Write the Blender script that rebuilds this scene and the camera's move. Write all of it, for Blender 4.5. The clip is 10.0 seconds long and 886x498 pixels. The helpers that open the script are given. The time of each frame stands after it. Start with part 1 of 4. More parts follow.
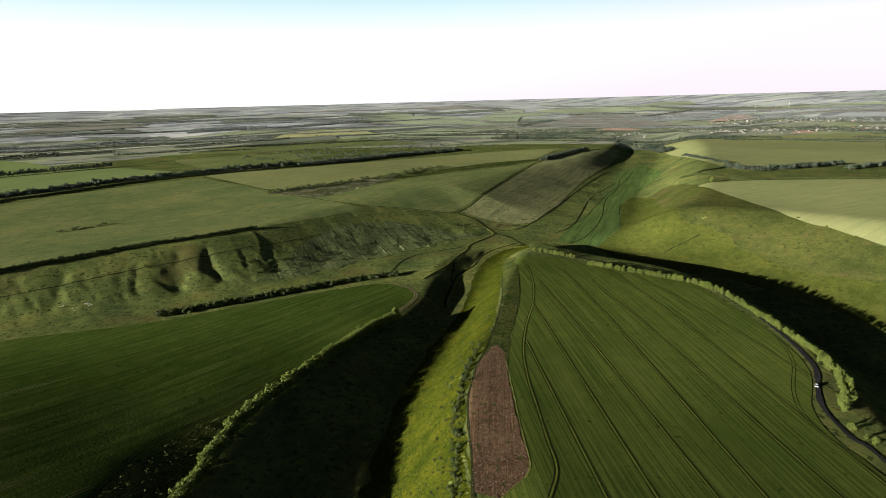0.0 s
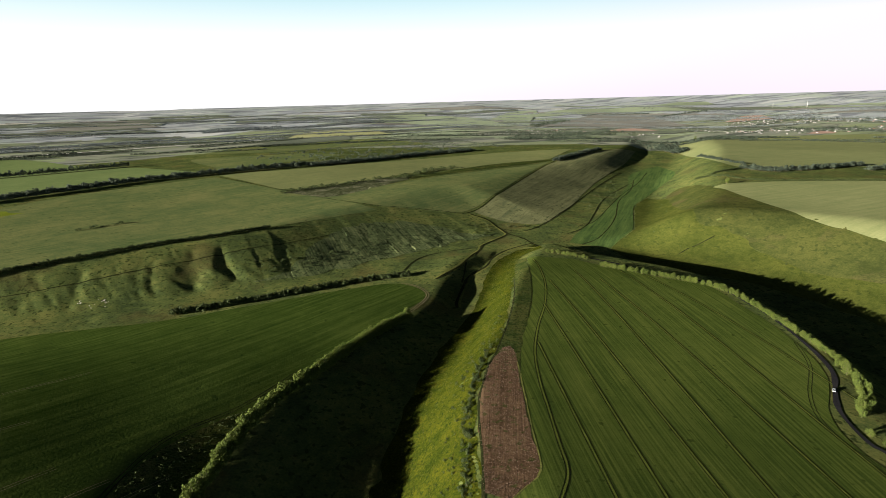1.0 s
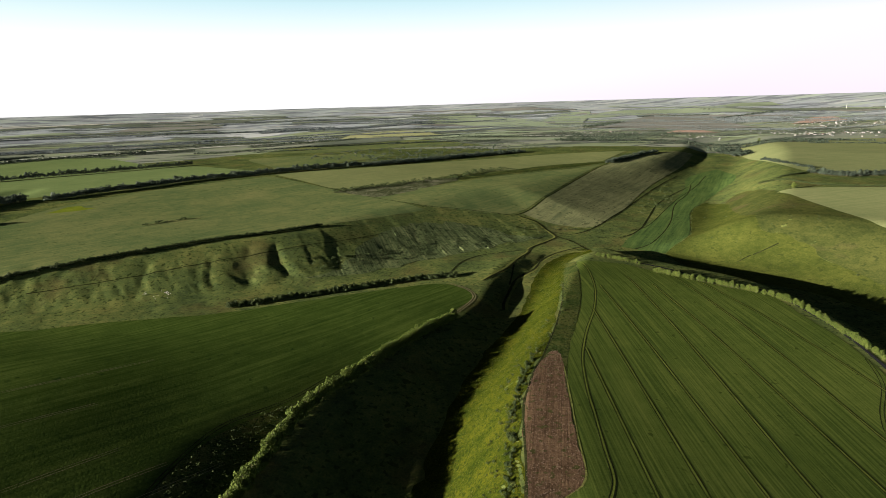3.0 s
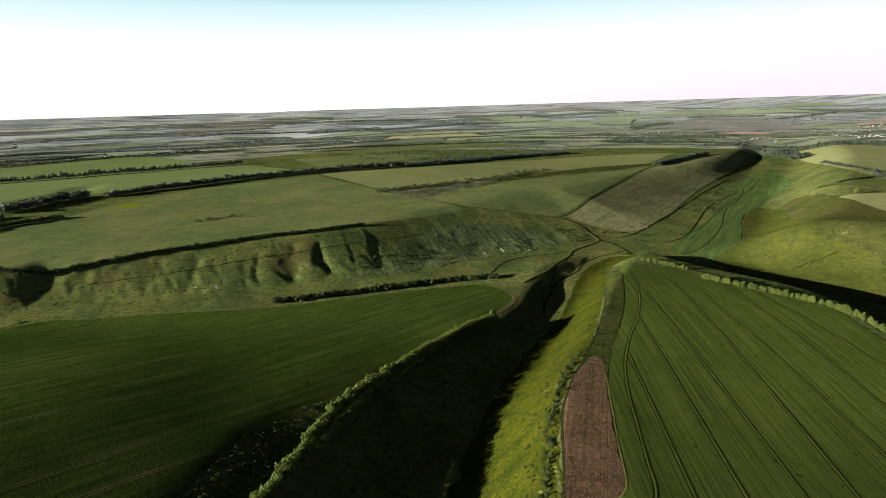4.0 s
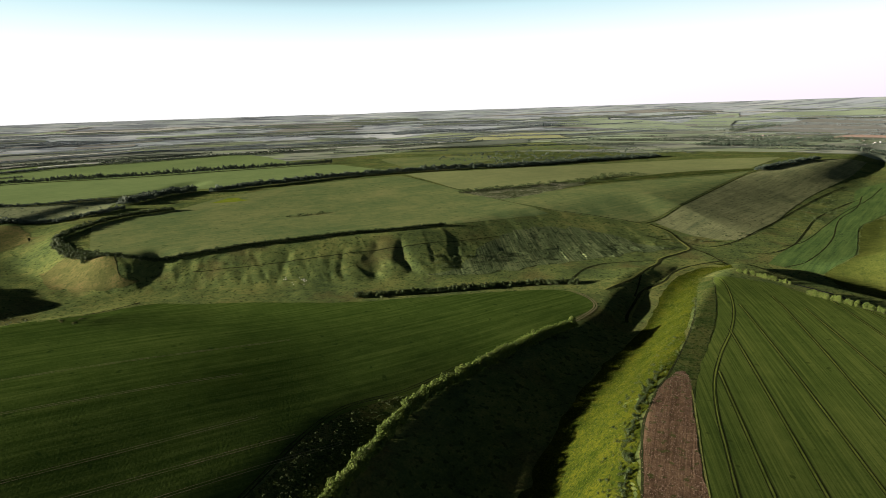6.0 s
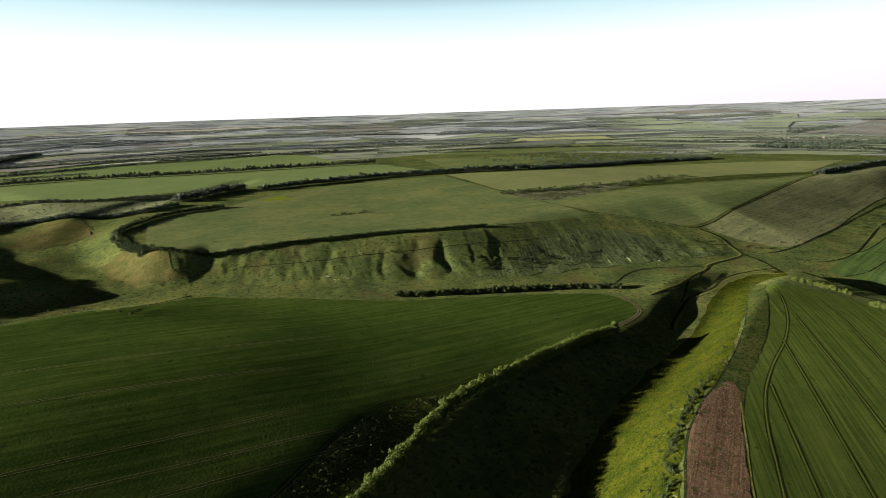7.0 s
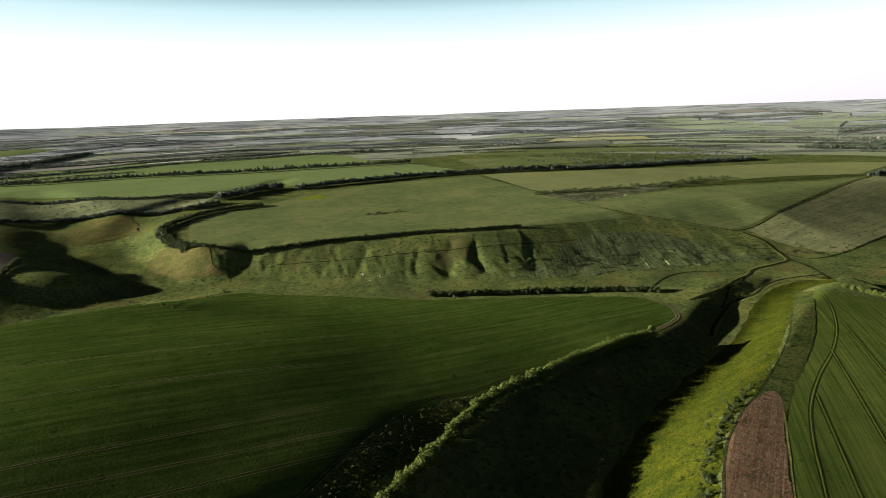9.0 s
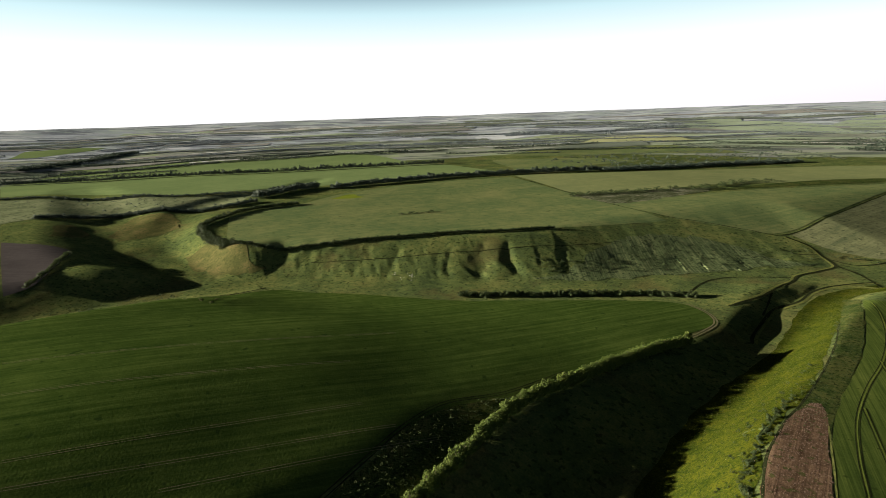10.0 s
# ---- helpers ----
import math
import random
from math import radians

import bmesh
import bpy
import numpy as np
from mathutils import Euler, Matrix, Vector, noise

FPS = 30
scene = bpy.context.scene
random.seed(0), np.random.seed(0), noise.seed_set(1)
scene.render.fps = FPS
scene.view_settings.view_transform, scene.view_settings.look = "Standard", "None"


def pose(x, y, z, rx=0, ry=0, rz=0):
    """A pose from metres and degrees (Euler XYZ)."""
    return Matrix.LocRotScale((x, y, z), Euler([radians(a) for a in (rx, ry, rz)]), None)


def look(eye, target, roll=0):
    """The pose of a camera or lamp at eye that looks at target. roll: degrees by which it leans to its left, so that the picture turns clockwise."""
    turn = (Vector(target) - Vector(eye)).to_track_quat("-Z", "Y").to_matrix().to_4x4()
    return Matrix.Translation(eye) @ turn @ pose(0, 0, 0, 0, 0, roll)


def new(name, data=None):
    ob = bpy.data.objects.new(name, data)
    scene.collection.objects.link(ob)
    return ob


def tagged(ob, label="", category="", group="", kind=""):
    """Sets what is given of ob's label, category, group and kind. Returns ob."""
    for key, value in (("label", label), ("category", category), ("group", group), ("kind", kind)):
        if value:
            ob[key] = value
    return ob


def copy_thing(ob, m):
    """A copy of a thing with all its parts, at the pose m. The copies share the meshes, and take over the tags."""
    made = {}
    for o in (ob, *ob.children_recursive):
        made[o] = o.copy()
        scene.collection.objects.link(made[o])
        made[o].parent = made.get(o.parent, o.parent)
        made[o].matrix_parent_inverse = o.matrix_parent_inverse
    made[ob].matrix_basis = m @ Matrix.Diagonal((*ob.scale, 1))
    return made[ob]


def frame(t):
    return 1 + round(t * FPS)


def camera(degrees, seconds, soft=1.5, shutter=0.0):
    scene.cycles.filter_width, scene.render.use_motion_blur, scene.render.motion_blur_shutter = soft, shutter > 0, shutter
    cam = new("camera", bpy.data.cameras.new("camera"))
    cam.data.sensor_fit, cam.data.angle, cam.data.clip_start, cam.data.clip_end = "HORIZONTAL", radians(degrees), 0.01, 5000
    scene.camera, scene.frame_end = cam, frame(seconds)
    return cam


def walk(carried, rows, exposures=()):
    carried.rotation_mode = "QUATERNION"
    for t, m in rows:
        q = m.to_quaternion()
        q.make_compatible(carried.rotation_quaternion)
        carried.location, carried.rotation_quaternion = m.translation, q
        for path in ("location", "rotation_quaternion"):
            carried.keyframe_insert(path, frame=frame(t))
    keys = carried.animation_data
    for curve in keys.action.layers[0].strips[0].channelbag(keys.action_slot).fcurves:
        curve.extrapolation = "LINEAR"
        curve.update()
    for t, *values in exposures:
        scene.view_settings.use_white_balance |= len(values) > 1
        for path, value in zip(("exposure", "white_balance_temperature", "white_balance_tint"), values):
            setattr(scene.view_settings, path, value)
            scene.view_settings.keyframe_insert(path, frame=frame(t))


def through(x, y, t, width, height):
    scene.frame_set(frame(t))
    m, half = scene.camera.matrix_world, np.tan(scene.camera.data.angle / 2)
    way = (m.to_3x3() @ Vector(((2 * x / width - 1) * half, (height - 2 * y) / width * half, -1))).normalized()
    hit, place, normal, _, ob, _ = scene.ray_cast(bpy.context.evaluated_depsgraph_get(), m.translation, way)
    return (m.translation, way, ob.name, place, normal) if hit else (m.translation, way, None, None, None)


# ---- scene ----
# ---- camera ----
cam = camera(79.85, 10.0, soft=0.85)
EYE_H = 165.0
# seconds, turn to the left, look up, lean to the right (degrees)
TURNS = [(0.0, 0.0, -15.64, 1.52), (0.5, 0.77, -15.61, 1.52), (1.0, 1.34, -15.58, 1.55), (1.5, 1.91, -15.54, 1.57), (2.0, 3.09, -15.5, 1.65),
         (2.5, 4.67, -15.42, 1.67), (4.0, 11.25, -15.11, 1.72), (4.5, 13.33, -15.02, 1.77), (5.0, 15.42, -14.92, 1.8), (5.5, 17.61, -14.82, 1.84),
         (7.0, 24.68, -14.5, 1.86), (7.5, 25.91, -14.45, 1.9), (8.0, 26.68, -14.42, 1.95), (8.5, 27.16, -14.42, 1.97), (9.0, 28.41, -14.37, 2.0),
         (9.5, 30.43, -14.26, 2.0), (10.0, 31.98, -14.2, 1.98)]
walk(cam, [(t, pose(0, 0, EYE_H, 90 + up, 0, turn) @ pose(0, 0, 0, 0, 0, -lean)) for t, turn, up, lean in TURNS], [(0.0, 1.95), (10.0, 1.95)])

# ---- sky and sun ----
SUN_UP, SUN_FROM = 10.2, (-0.9, -0.44)
world = bpy.data.worlds.new("sky")
scene.world = world
world.use_nodes = True
sky = world.node_tree.nodes.new("ShaderNodeTexSky")
sky.sky_type, sky.sun_disc = "NISHITA", False
sky.sun_elevation, sky.sun_rotation = radians(SUN_UP), math.atan2(*SUN_FROM)
sky.air_density, sky.dust_density, sky.ozone_density = 1.0, 1.2, 1.0
back = world.node_tree.nodes["Background"]
SKY_STRENGTH, HAZE_GLOW = 0.005, 0.275
# the low sky is milky with haze, the upper sky clear
tree = world.node_tree
aim = tree.nodes.new("ShaderNodeTexCoord")
split = tree.nodes.new("ShaderNodeSeparateXYZ")
tree.links.new(aim.outputs["Generated"], split.inputs[0])
veil = tree.nodes.new("ShaderNodeValToRGB")
tree.links.new(split.outputs["Z"], veil.inputs[0])
stops = veil.color_ramp.elements
stops[0].position, stops[0].color = 0.0, (0.97, 0.97, 1.0, 1)
stops[1].position, stops[1].color = 0.33, (0.0, 0.0, 0.0, 1)
for place, tone in ((0.11, (0.95, 0.98, 0.98, 1)), (0.17, (0.58, 0.80, 0.86, 1)), (0.22, (0.10, 0.19, 0.28, 1))):
    stop = stops.new(place)
    stop.color = tone
glow = tree.nodes.new("ShaderNodeBackground")
glow.inputs["Strength"].default_value = HAZE_GLOW
# opposite the sun the low sky is faintly pink
away = tree.nodes.new("ShaderNodeVectorMath")
away.operation = "DOT_PRODUCT"
tree.links.new(aim.outputs["Generated"], away.inputs[0])
away.inputs[1].default_value = (-SUN_FROM[0], -SUN_FROM[1], -2.2)
pink = tree.nodes.new("ShaderNodeMapRange")
tree.links.new(away.outputs["Value"], pink.inputs[0])
pink.inputs[1].default_value, pink.inputs[2].default_value = 0.15, 0.7
tint = tree.nodes.new("ShaderNodeMixRGB")
tint.blend_type = "MULTIPLY"
tint.inputs[2].default_value = (0.93, 0.85, 0.96, 1)
tree.links.new(pink.outputs[0], tint.inputs[0])
tree.links.new(veil.outputs[0], tint.inputs[1])
tree.links.new(tint.outputs[0], glow.inputs["Color"])
back.inputs["Strength"].default_value = SKY_STRENGTH
tree.links.new(sky.outputs[0], back.inputs["Color"])
both = tree.nodes.new("ShaderNodeAddShader")
tree.links.new(back.outputs[0], both.inputs[0])
tree.links.new(glow.outputs[0], both.inputs[1])
tree.links.new(both.outputs[0], tree.nodes["World Output"].inputs["Surface"])
sun = new("sun", bpy.data.lights.new("sun", "SUN"))
sun.data.energy, sun.data.angle, sun.data.color = 5.0, radians(0.53), (1.0, 0.91, 0.74)
sun.matrix_world = look((SUN_FROM[0] * 500, SUN_FROM[1] * 500, 500 * math.tan(radians(SUN_UP))), (0, 0, 0))

# ---- terrain shape ----
EYE_Z = 165.0


def curve_through(points, step=12.0):
    """Points of a smooth curve through the given ones (any number of columns)."""
    p = np.array(points, float)
    q = np.vstack([2 * p[0] - p[1], p, 2 * p[-1] - p[-2]])
    out = []
    for i in range(1, len(q) - 2):
        n = max(2, int(np.linalg.norm((q[i + 1] - q[i])[:2]) / step))
        t = np.linspace(0, 1, n, endpoint=False)[:, None]
        a, b, c, d = q[i - 1], q[i], q[i + 1], q[i + 2]
        out.append(0.5 * (2 * b + (c - a) * t + (2 * a - 5 * b + 4 * c - d) * t * t + (3 * b - a - 3 * c + d) * t ** 3))
    return np.vstack(out + [p[-1:]])


def smooth(a, b, x):
    t = np.clip((x - a) / (b - a), 0, 1)
    return t * t * (3 - 2 * t)


def lattice(ix, iy, seed):
    h = (ix.astype(np.int64) * 374761393 + iy.astype(np.int64) * 668265263 + seed * 974711) & 0x7FFFFFFF
    h = ((h ^ (h >> 13)) * 1274126177) & 0x7FFFFFFF
    return ((h ^ (h >> 16)) & 0xFFFF) / 32767.5 - 1


def wave(x, y, size, seed=1):
    """Smooth noise between -1 and 1 with hills about size metres wide."""
    x, y = x / size, y / size
    ix, iy = np.floor(x), np.floor(y)
    fx, fy = x - ix, y - iy
    fx, fy = fx * fx * (3 - 2 * fx), fy * fy * (3 - 2 * fy)
    ix, iy = ix.astype(np.int64), iy.astype(np.int64)
    a, b = lattice(ix, iy, seed), lattice(ix + 1, iy, seed)
    c, d = lattice(ix, iy + 1, seed), lattice(ix + 1, iy + 1, seed)
    return (a * (1 - fx) + b * fx) * (1 - fy) + (c * (1 - fx) + d * fx) * fy


def beside(x, y, line):
    """Distance to a line of rows (x, y, extra...), positive on its left, with arc length and the extras at the nearest place."""
    best = np.full(x.shape, 1e12)
    sign, along = np.ones(x.shape), np.zeros(x.shape)
    extra = np.zeros(x.shape + (line.shape[1] - 2,))
    s0 = 0.0
    for a, b in zip(line[:-1], line[1:]):
        e = b[:2] - a[:2]
        ln = math.hypot(*e)
        t = np.clip(((x - a[0]) * e[0] + (y - a[1]) * e[1]) / (ln * ln), 0, 1)
        dx, dy = x - a[0] - t * e[0], y - a[1] - t * e[1]
        d = dx * dx + dy * dy
        m = d < best
        best = np.where(m, d, best)
        sign = np.where(m, np.sign(e[0] * dy - e[1] * dx), sign)
        along = np.where(m, s0 + t * ln, along)
        extra = np.where(m[..., None], a[2:] + t[..., None] * (b[2:] - a[2:]), extra)
        s0 += ln
    return np.sqrt(best) * np.where(sign == 0, 1, sign), along, extra


# valley lines: x, y, floor height, half floor width, half width on the left, half width on the right
VALLEY_MAIN = curve_through([(-1300, -250, -14, 12, 140, 90), (-900, -120, -17, 10, 140, 80), (-700, 20, -17, 8, 150, 75), (-612, 130, -17, 7, 150, 72),
                             (-588, 240, -19, 7, 130, 92), (-568, 330, -23, 9, 95, 112), (-500, 405, -24, 9, 100, 145),
                             (-353, 464, -24, 9, 125, 172), (-200, 542, -24, 9, 145, 160), (-79, 630, -25, 12, 210, 110), (20, 690, -25, 18, 270, 70),
                             (110, 735, -25, 40, 310, 100), (235, 800, -24, 40, 330, 150), (378, 1120, -23, 36, 250, 170), (470, 1305, -22, 29, 170, 170), (560, 1490, -19, 30, 145, 170), (650, 1700, -12, 34, 115, 170),
                             (760, 1980, -2, 40, 130, 160), (900, 2400, 7, 60, 200, 160)], 30)
VALLEY_NEAR = curve_through([(-150, -260, -50, 10, 95, 110), (-80, 60, -46, 8, 88, 82), (-52, 215, -41.4, 8, 76, 65), (-40, 310, -36.5, 7, 68, 60),
                             (-8, 400, -31.8, 7, 52, 54), (16, 490, -30.5, 6, 42, 50), (44, 600, -25.3, 7, 50, 56), (110, 735, -25, 9, 40, 40)], 25)
VALLEY_EAST = curve_through([(110, 735, -25, 9, 40, 50), (205, 640, -26, 24, 110, 60), (280, 545, -28, 20, 190, 52), (325, 420, -34, 22, 240, 66),
                             (332, 290, -39, 20, 240, 84), (322, 150, -44, 10, 240, 88), (370, -300, -46, 12, 240, 90)], 25)
VALLEY_WEST = curve_through([(-560, 372, -23, 10, 60, 60), (-700, 400, -20, 12, 120, 80), (-860, 440, -9, 12, 130, 100), (-1150, 540, 5, 10, 100, 90),
                             (-1500, 660, 10, 10, 80, 80)], 30)
VALLEY_RAVINE = curve_through([(-820, 430, -10, 6, 70, 90), (-905, 560, 2, 5, 60, 90), (-960, 690, 8, 4, 50, 70), (-950, 860, 11, 4, 40, 60),
                               (-990, 985, 13, 4, 40, 50)], 30)
MOUNDS = ((-905, 505, 62, 8.0), (-985, 405, 70, 2.0), (-1110, 500, 90, 3.0), (-690, 195, 110, -10.0))
TREE_EDGE = curve_through([(-215, -260), (-165, 60), (-128, 200), (-122, 240), (-117, 268), (-104, 301), (-79, 357), (-41, 410), (-20, 462)], 25)
# gullies down the long slope: place along the main valley, width, depth
GULLIES = ((1052, 15, 3.4), (1078, 5, 0.8), (1104, 6, 0.7), (1150, 5, 0.3), (1194, 9, 1.2), (1258, 5, 0.6), (1271, 5, 0.9), (1310, 10, 4.4), (1347, 8, 3.4), (1385, 5, 0.7), (1421, 6, 1.1))


def height(x, y):
    x, y = np.asarray(x, float), np.asarray(y, float)
    shape = x.shape
    x, y = x.ravel(), y.ravel()
    r = np.hypot(x, y)
    main, along, em = beside(x, y, VALLEY_MAIN)
    near, _, en = beside(x, y, VALLEY_NEAR)
    east, _, ee = beside(x, y, VALLEY_EAST)
    edge, _, _ = beside(x, y, TREE_EDGE)
    # the four uplands between the valleys
    north = 7 + 5 * wave(x, y, 420, 3) + 8 * smooth(60, 700, main)
    s = np.clip(edge, -40, 320)
    gain = 0.185 * np.minimum(s, 110) + 0.185 * (np.clip(s - 110, 0, 130) - np.clip(s - 110, 0, 130) ** 2 / 260)
    west = -22 + gain * (1 - 0.68 * smooth(120, 440, y))
    west = west - 2.6 * (1 - smooth(8, 62, edge)) * (1 - smooth(300, 460, y)) + 0.5 * wave(x, y, 90, 4) - 3.0 * smooth(485, 570, y)
    tilt = 0.03 + 0.075 * (1 - smooth(150, 450, y))
    crop = 0.8 * wave(x, y, 170, 5) - tilt * np.clip(x - 40, 0, 260) - 9 * smooth(470, 640, y)
    hill = 24 + 5 * wave(x, y, 380, 8) + 6 * smooth(100, 500, east)
    up = np.where(main > 0, north, np.where(east > 0, hill, np.where(near < 0, crop, west)))
    up = up * (1 - smooth(1500, 2300, r)) + 8 * smooth(1500, 2300, r)
    # carve the valleys
    keep, num, den = np.ones_like(x), np.zeros_like(x), np.full_like(x, 1e-9)
    cuts = [(main, em), (near, en), (east, ee)]
    for line in (VALLEY_WEST, VALLEY_RAVINE):
        d, _, e = beside(x, y, line)
        cuts.append((d, e))
    for d, e in cuts:
        wide = np.where(d > 0, e[:, 2], e[:, 3])
        c = 1 - smooth(e[:, 1], np.maximum(wide, e[:, 1] + 5), np.abs(d))
        keep *= 1 - c
        num += c * c * e[:, 0]
        den += c * c
    c = 1 - keep
    z = up * (1 - c) + num / den * c
    for mx, my, mr, mh in MOUNDS:
        z = z + mh * np.exp(-((x - mx) ** 2 + (y - my) ** 2) / mr ** 2)
    # gullies and ribs on the long slope
    along = along - 59
    slope = smooth(10, 40, main) * (1 - smooth(75, 125, main)) * smooth(930, 1010, along) * (1 - smooth(1650, 1800, along))
    rilled = smooth(14, 36, main) * (1 - smooth(85, 140, main)) * smooth(1385, 1440, along) * (1 - smooth(1660, 1740, along))
    bend = along + 10 * wave(x, y, 55, 11) + 4 * wave(x, y, 16, 12) + -0.15 * (main - 60)
    for place, wide, deep in GULLIES:
        w = wide * (0.8 + main / 400) * (1 + 0.25 * wave(x, y, 12, 13))
        z = z - slope * deep * (0.8 + 0.4 * wave(x, y, 25, 14)) * np.exp(-np.abs((bend - place) / w) ** 1.35)
    z = z + slope * ((0.25 + 0.35 * smooth(1230, 1300, along)) * wave(bend, main * 0.3, 18, 17) + 0.3 * wave(bend + 0.5 * main, main * 0.25, 5, 18) + 0.25 * wave(x, y, 5, 19))
    fall = along - 0.22 * main + 9 * wave(x, y, 40, 23) + 3 * wave(x, y, 14, 28)
    z = z + rilled * (0.55 * wave(fall, main * 0.12, 13, 24) + 0.5 * wave(fall, main * 0.2, 5, 25) + 0.35 * wave(x, y, 6, 26)) * np.clip(0.55 + 0.9 * wave(x, y, 45, 27), 0, 1.3)
    # small unevenness of the meadows, long swells far off, and the rise to the horizon
    z = z + 0.5 * wave(x, y, 35, 21) * c + 0.15 * wave(x, y, 9, 22) * c
    far = smooth(1300, 2600, r)
    z = z + far * (9 * wave(x, y, 620, 31) + 5 * wave(x, y, 260, 32))
    rise = np.clip((r - 1500) / 3400, 0, 1.05)
    z = np.where(r > 1500, np.minimum(z + 150 * rise ** 2, EYE_Z - 0.0012 * r), z)
    return z.reshape(shape)


# ---- materials ----
def material(name, rough=0.9, gloss=0.0):
    m = bpy.data.materials.new(name)
    m.use_nodes = True
    b = m.node_tree.nodes["Principled BSDF"]
    b.inputs["Roughness"].default_value = rough
    b.inputs["Specular IOR Level"].default_value = gloss
    return m, m.node_tree, b


def node(tree, kind, values=(), **settings):
    n = tree.nodes.new(kind)
    for key, value in settings.items():
        setattr(n, key, value)
    for key, value in dict(values).items():
        if isinstance(value, bpy.types.NodeSocket):
            tree.links.new(value, n.inputs[key])
        else:
            n.inputs[key].default_value = value
    return n


def mathnode(tree, op, a, b):
    return node(tree, "ShaderNodeMath", {0: a, 1: b}, operation=op).outputs[0]


def ramp(tree, fac, stops):
    r = node(tree, "ShaderNodeValToRGB", {0: fac})
    e = r.color_ramp.elements
    while len(e) < len(stops):
        e.new(0.5)
    for el, (p, c) in zip(e, stops):
        el.position, el.color = p, (*c, 1)
    return r.outputs[0]


def noise_at(tree, where, size, detail=4, rough=0.55):
    return node(tree, "ShaderNodeTexNoise", {"Vector": where, "Scale": 1.0 / size, "Detail": detail, "Roughness": rough}).outputs[0]


def land(name, dark, mid, light, patch=60.0, grain=1.6, streak=None, fleck=None, bump=0.5, spread=0.12, browned=None):
    """Growth or soil on the ground: patches, grain, drawn-out streaks (degrees, width, share) and flecks (colour, size, threshold)."""
    m, tree, b = material(name)
    where = node(tree, "ShaderNodeNewGeometry").outputs["Position"]
    big = noise_at(tree, where, patch, 5)
    middle = noise_at(tree, where, patch / 7, 4)
    fine = noise_at(tree, where, grain, 3, 0.65)
    f = mathnode(tree, "ADD", mathnode(tree, "MULTIPLY", big, 0.4), mathnode(tree, "MULTIPLY", middle, 0.28))
    f = mathnode(tree, "ADD", f, mathnode(tree, "MULTIPLY", fine, 0.32))
    if streak:
        turn, wide, share = streak
        lined = node(tree, "ShaderNodeMapping", {"Vector": where, "Rotation": (0, 0, radians(turn)), "Scale": (110.0, wide, 1000.0)}, vector_type="TEXTURE").outputs[0]
        s = node(tree, "ShaderNodeTexNoise", {"Vector": lined, "Scale": 1.0, "Detail": 5.0, "Roughness": 0.7}).outputs[0]
        f = mathnode(tree, "ADD", mathnode(tree, "MULTIPLY", f, 1 - share), mathnode(tree, "MULTIPLY", s, share))
    colour = ramp(tree, f, ((0.5 - spread, dark), (0.5, mid), (0.5 + spread, light)))
    if fleck:
        c, size, edge = fleck
        k = noise_at(tree, where, size, 2, 0.5)
        k = node(tree, "ShaderNodeMapRange", {0: k, 1: edge, 2: edge + 0.08, 3: 0.0, 4: 0.8}).outputs[0]
        colour = node(tree, "ShaderNodeMixRGB", {0: k, 1: colour, 2: (*c, 1)}).outputs[0]
    if browned:
        k = noise_at(tree, where, 70.0, 4, 0.6)
        k = node(tree, "ShaderNodeMapRange", {0: k, 1: 0.54, 2: 0.66, 3: 0.0, 4: 0.55}).outputs[0]
        colour = node(tree, "ShaderNodeMixRGB", {0: k, 1: colour, 2: ramp(tree, fine, ((0.35, [v * 0.7 for v in browned]), (0.65, [v * 1.25 for v in browned])))}).outputs[0]
    if bump:
        h = mathnode(tree, "ADD", fine, mathnode(tree, "MULTIPLY", middle, 0.6))
        n = node(tree, "ShaderNodeBump", {"Strength": bump, "Distance": 0.5, "Height": h})
        tree.links.new(n.outputs[0], b.inputs["Normal"])
    tree.links.new(colour, b.inputs["Base Color"])
    return m


def foliage(name, dark, light, through=0.3):
    m, tree, b = material(name, 0.7, 0.1)
    one = node(tree, "ShaderNodeObjectInfo").outputs["Random"]
    leaf = node(tree, "ShaderNodeNewGeometry").outputs["Random Per Island"]
    where = node(tree, "ShaderNodeNewGeometry").outputs["Position"]
    f = mathnode(tree, "ADD", mathnode(tree, "MULTIPLY", one, 0.35), mathnode(tree, "MULTIPLY", leaf, 0.4))
    f = mathnode(tree, "ADD", f, mathnode(tree, "MULTIPLY", noise_at(tree, where, 6.0), 0.25))
    c = ramp(tree, f, ((0.15, dark), (0.85, light)))
    tree.links.new(c, b.inputs["Base Color"])
    t = node(tree, "ShaderNodeBsdfTranslucent", {0: c})
    mix = node(tree, "ShaderNodeMixShader", {0: through, 1: b.outputs[0], 2: t.outputs[0]})
    tree.links.new(mix.outputs[0], tree.nodes["Material Output"].inputs[0])
    return m


def plain(name, colour, rough=0.7, grain=0.3, vary=0.15):
    m, tree, b = material(name, rough, 0.3)
    where = node(tree, "ShaderNodeNewGeometry").outputs["Position"]
    c2 = [v * (1 - vary) for v in colour]
    c = ramp(tree, noise_at(tree, where, grain, 5), ((0.35, c2), (0.65, colour)))
    tree.links.new(c, b.inputs["Base Color"])
    return m


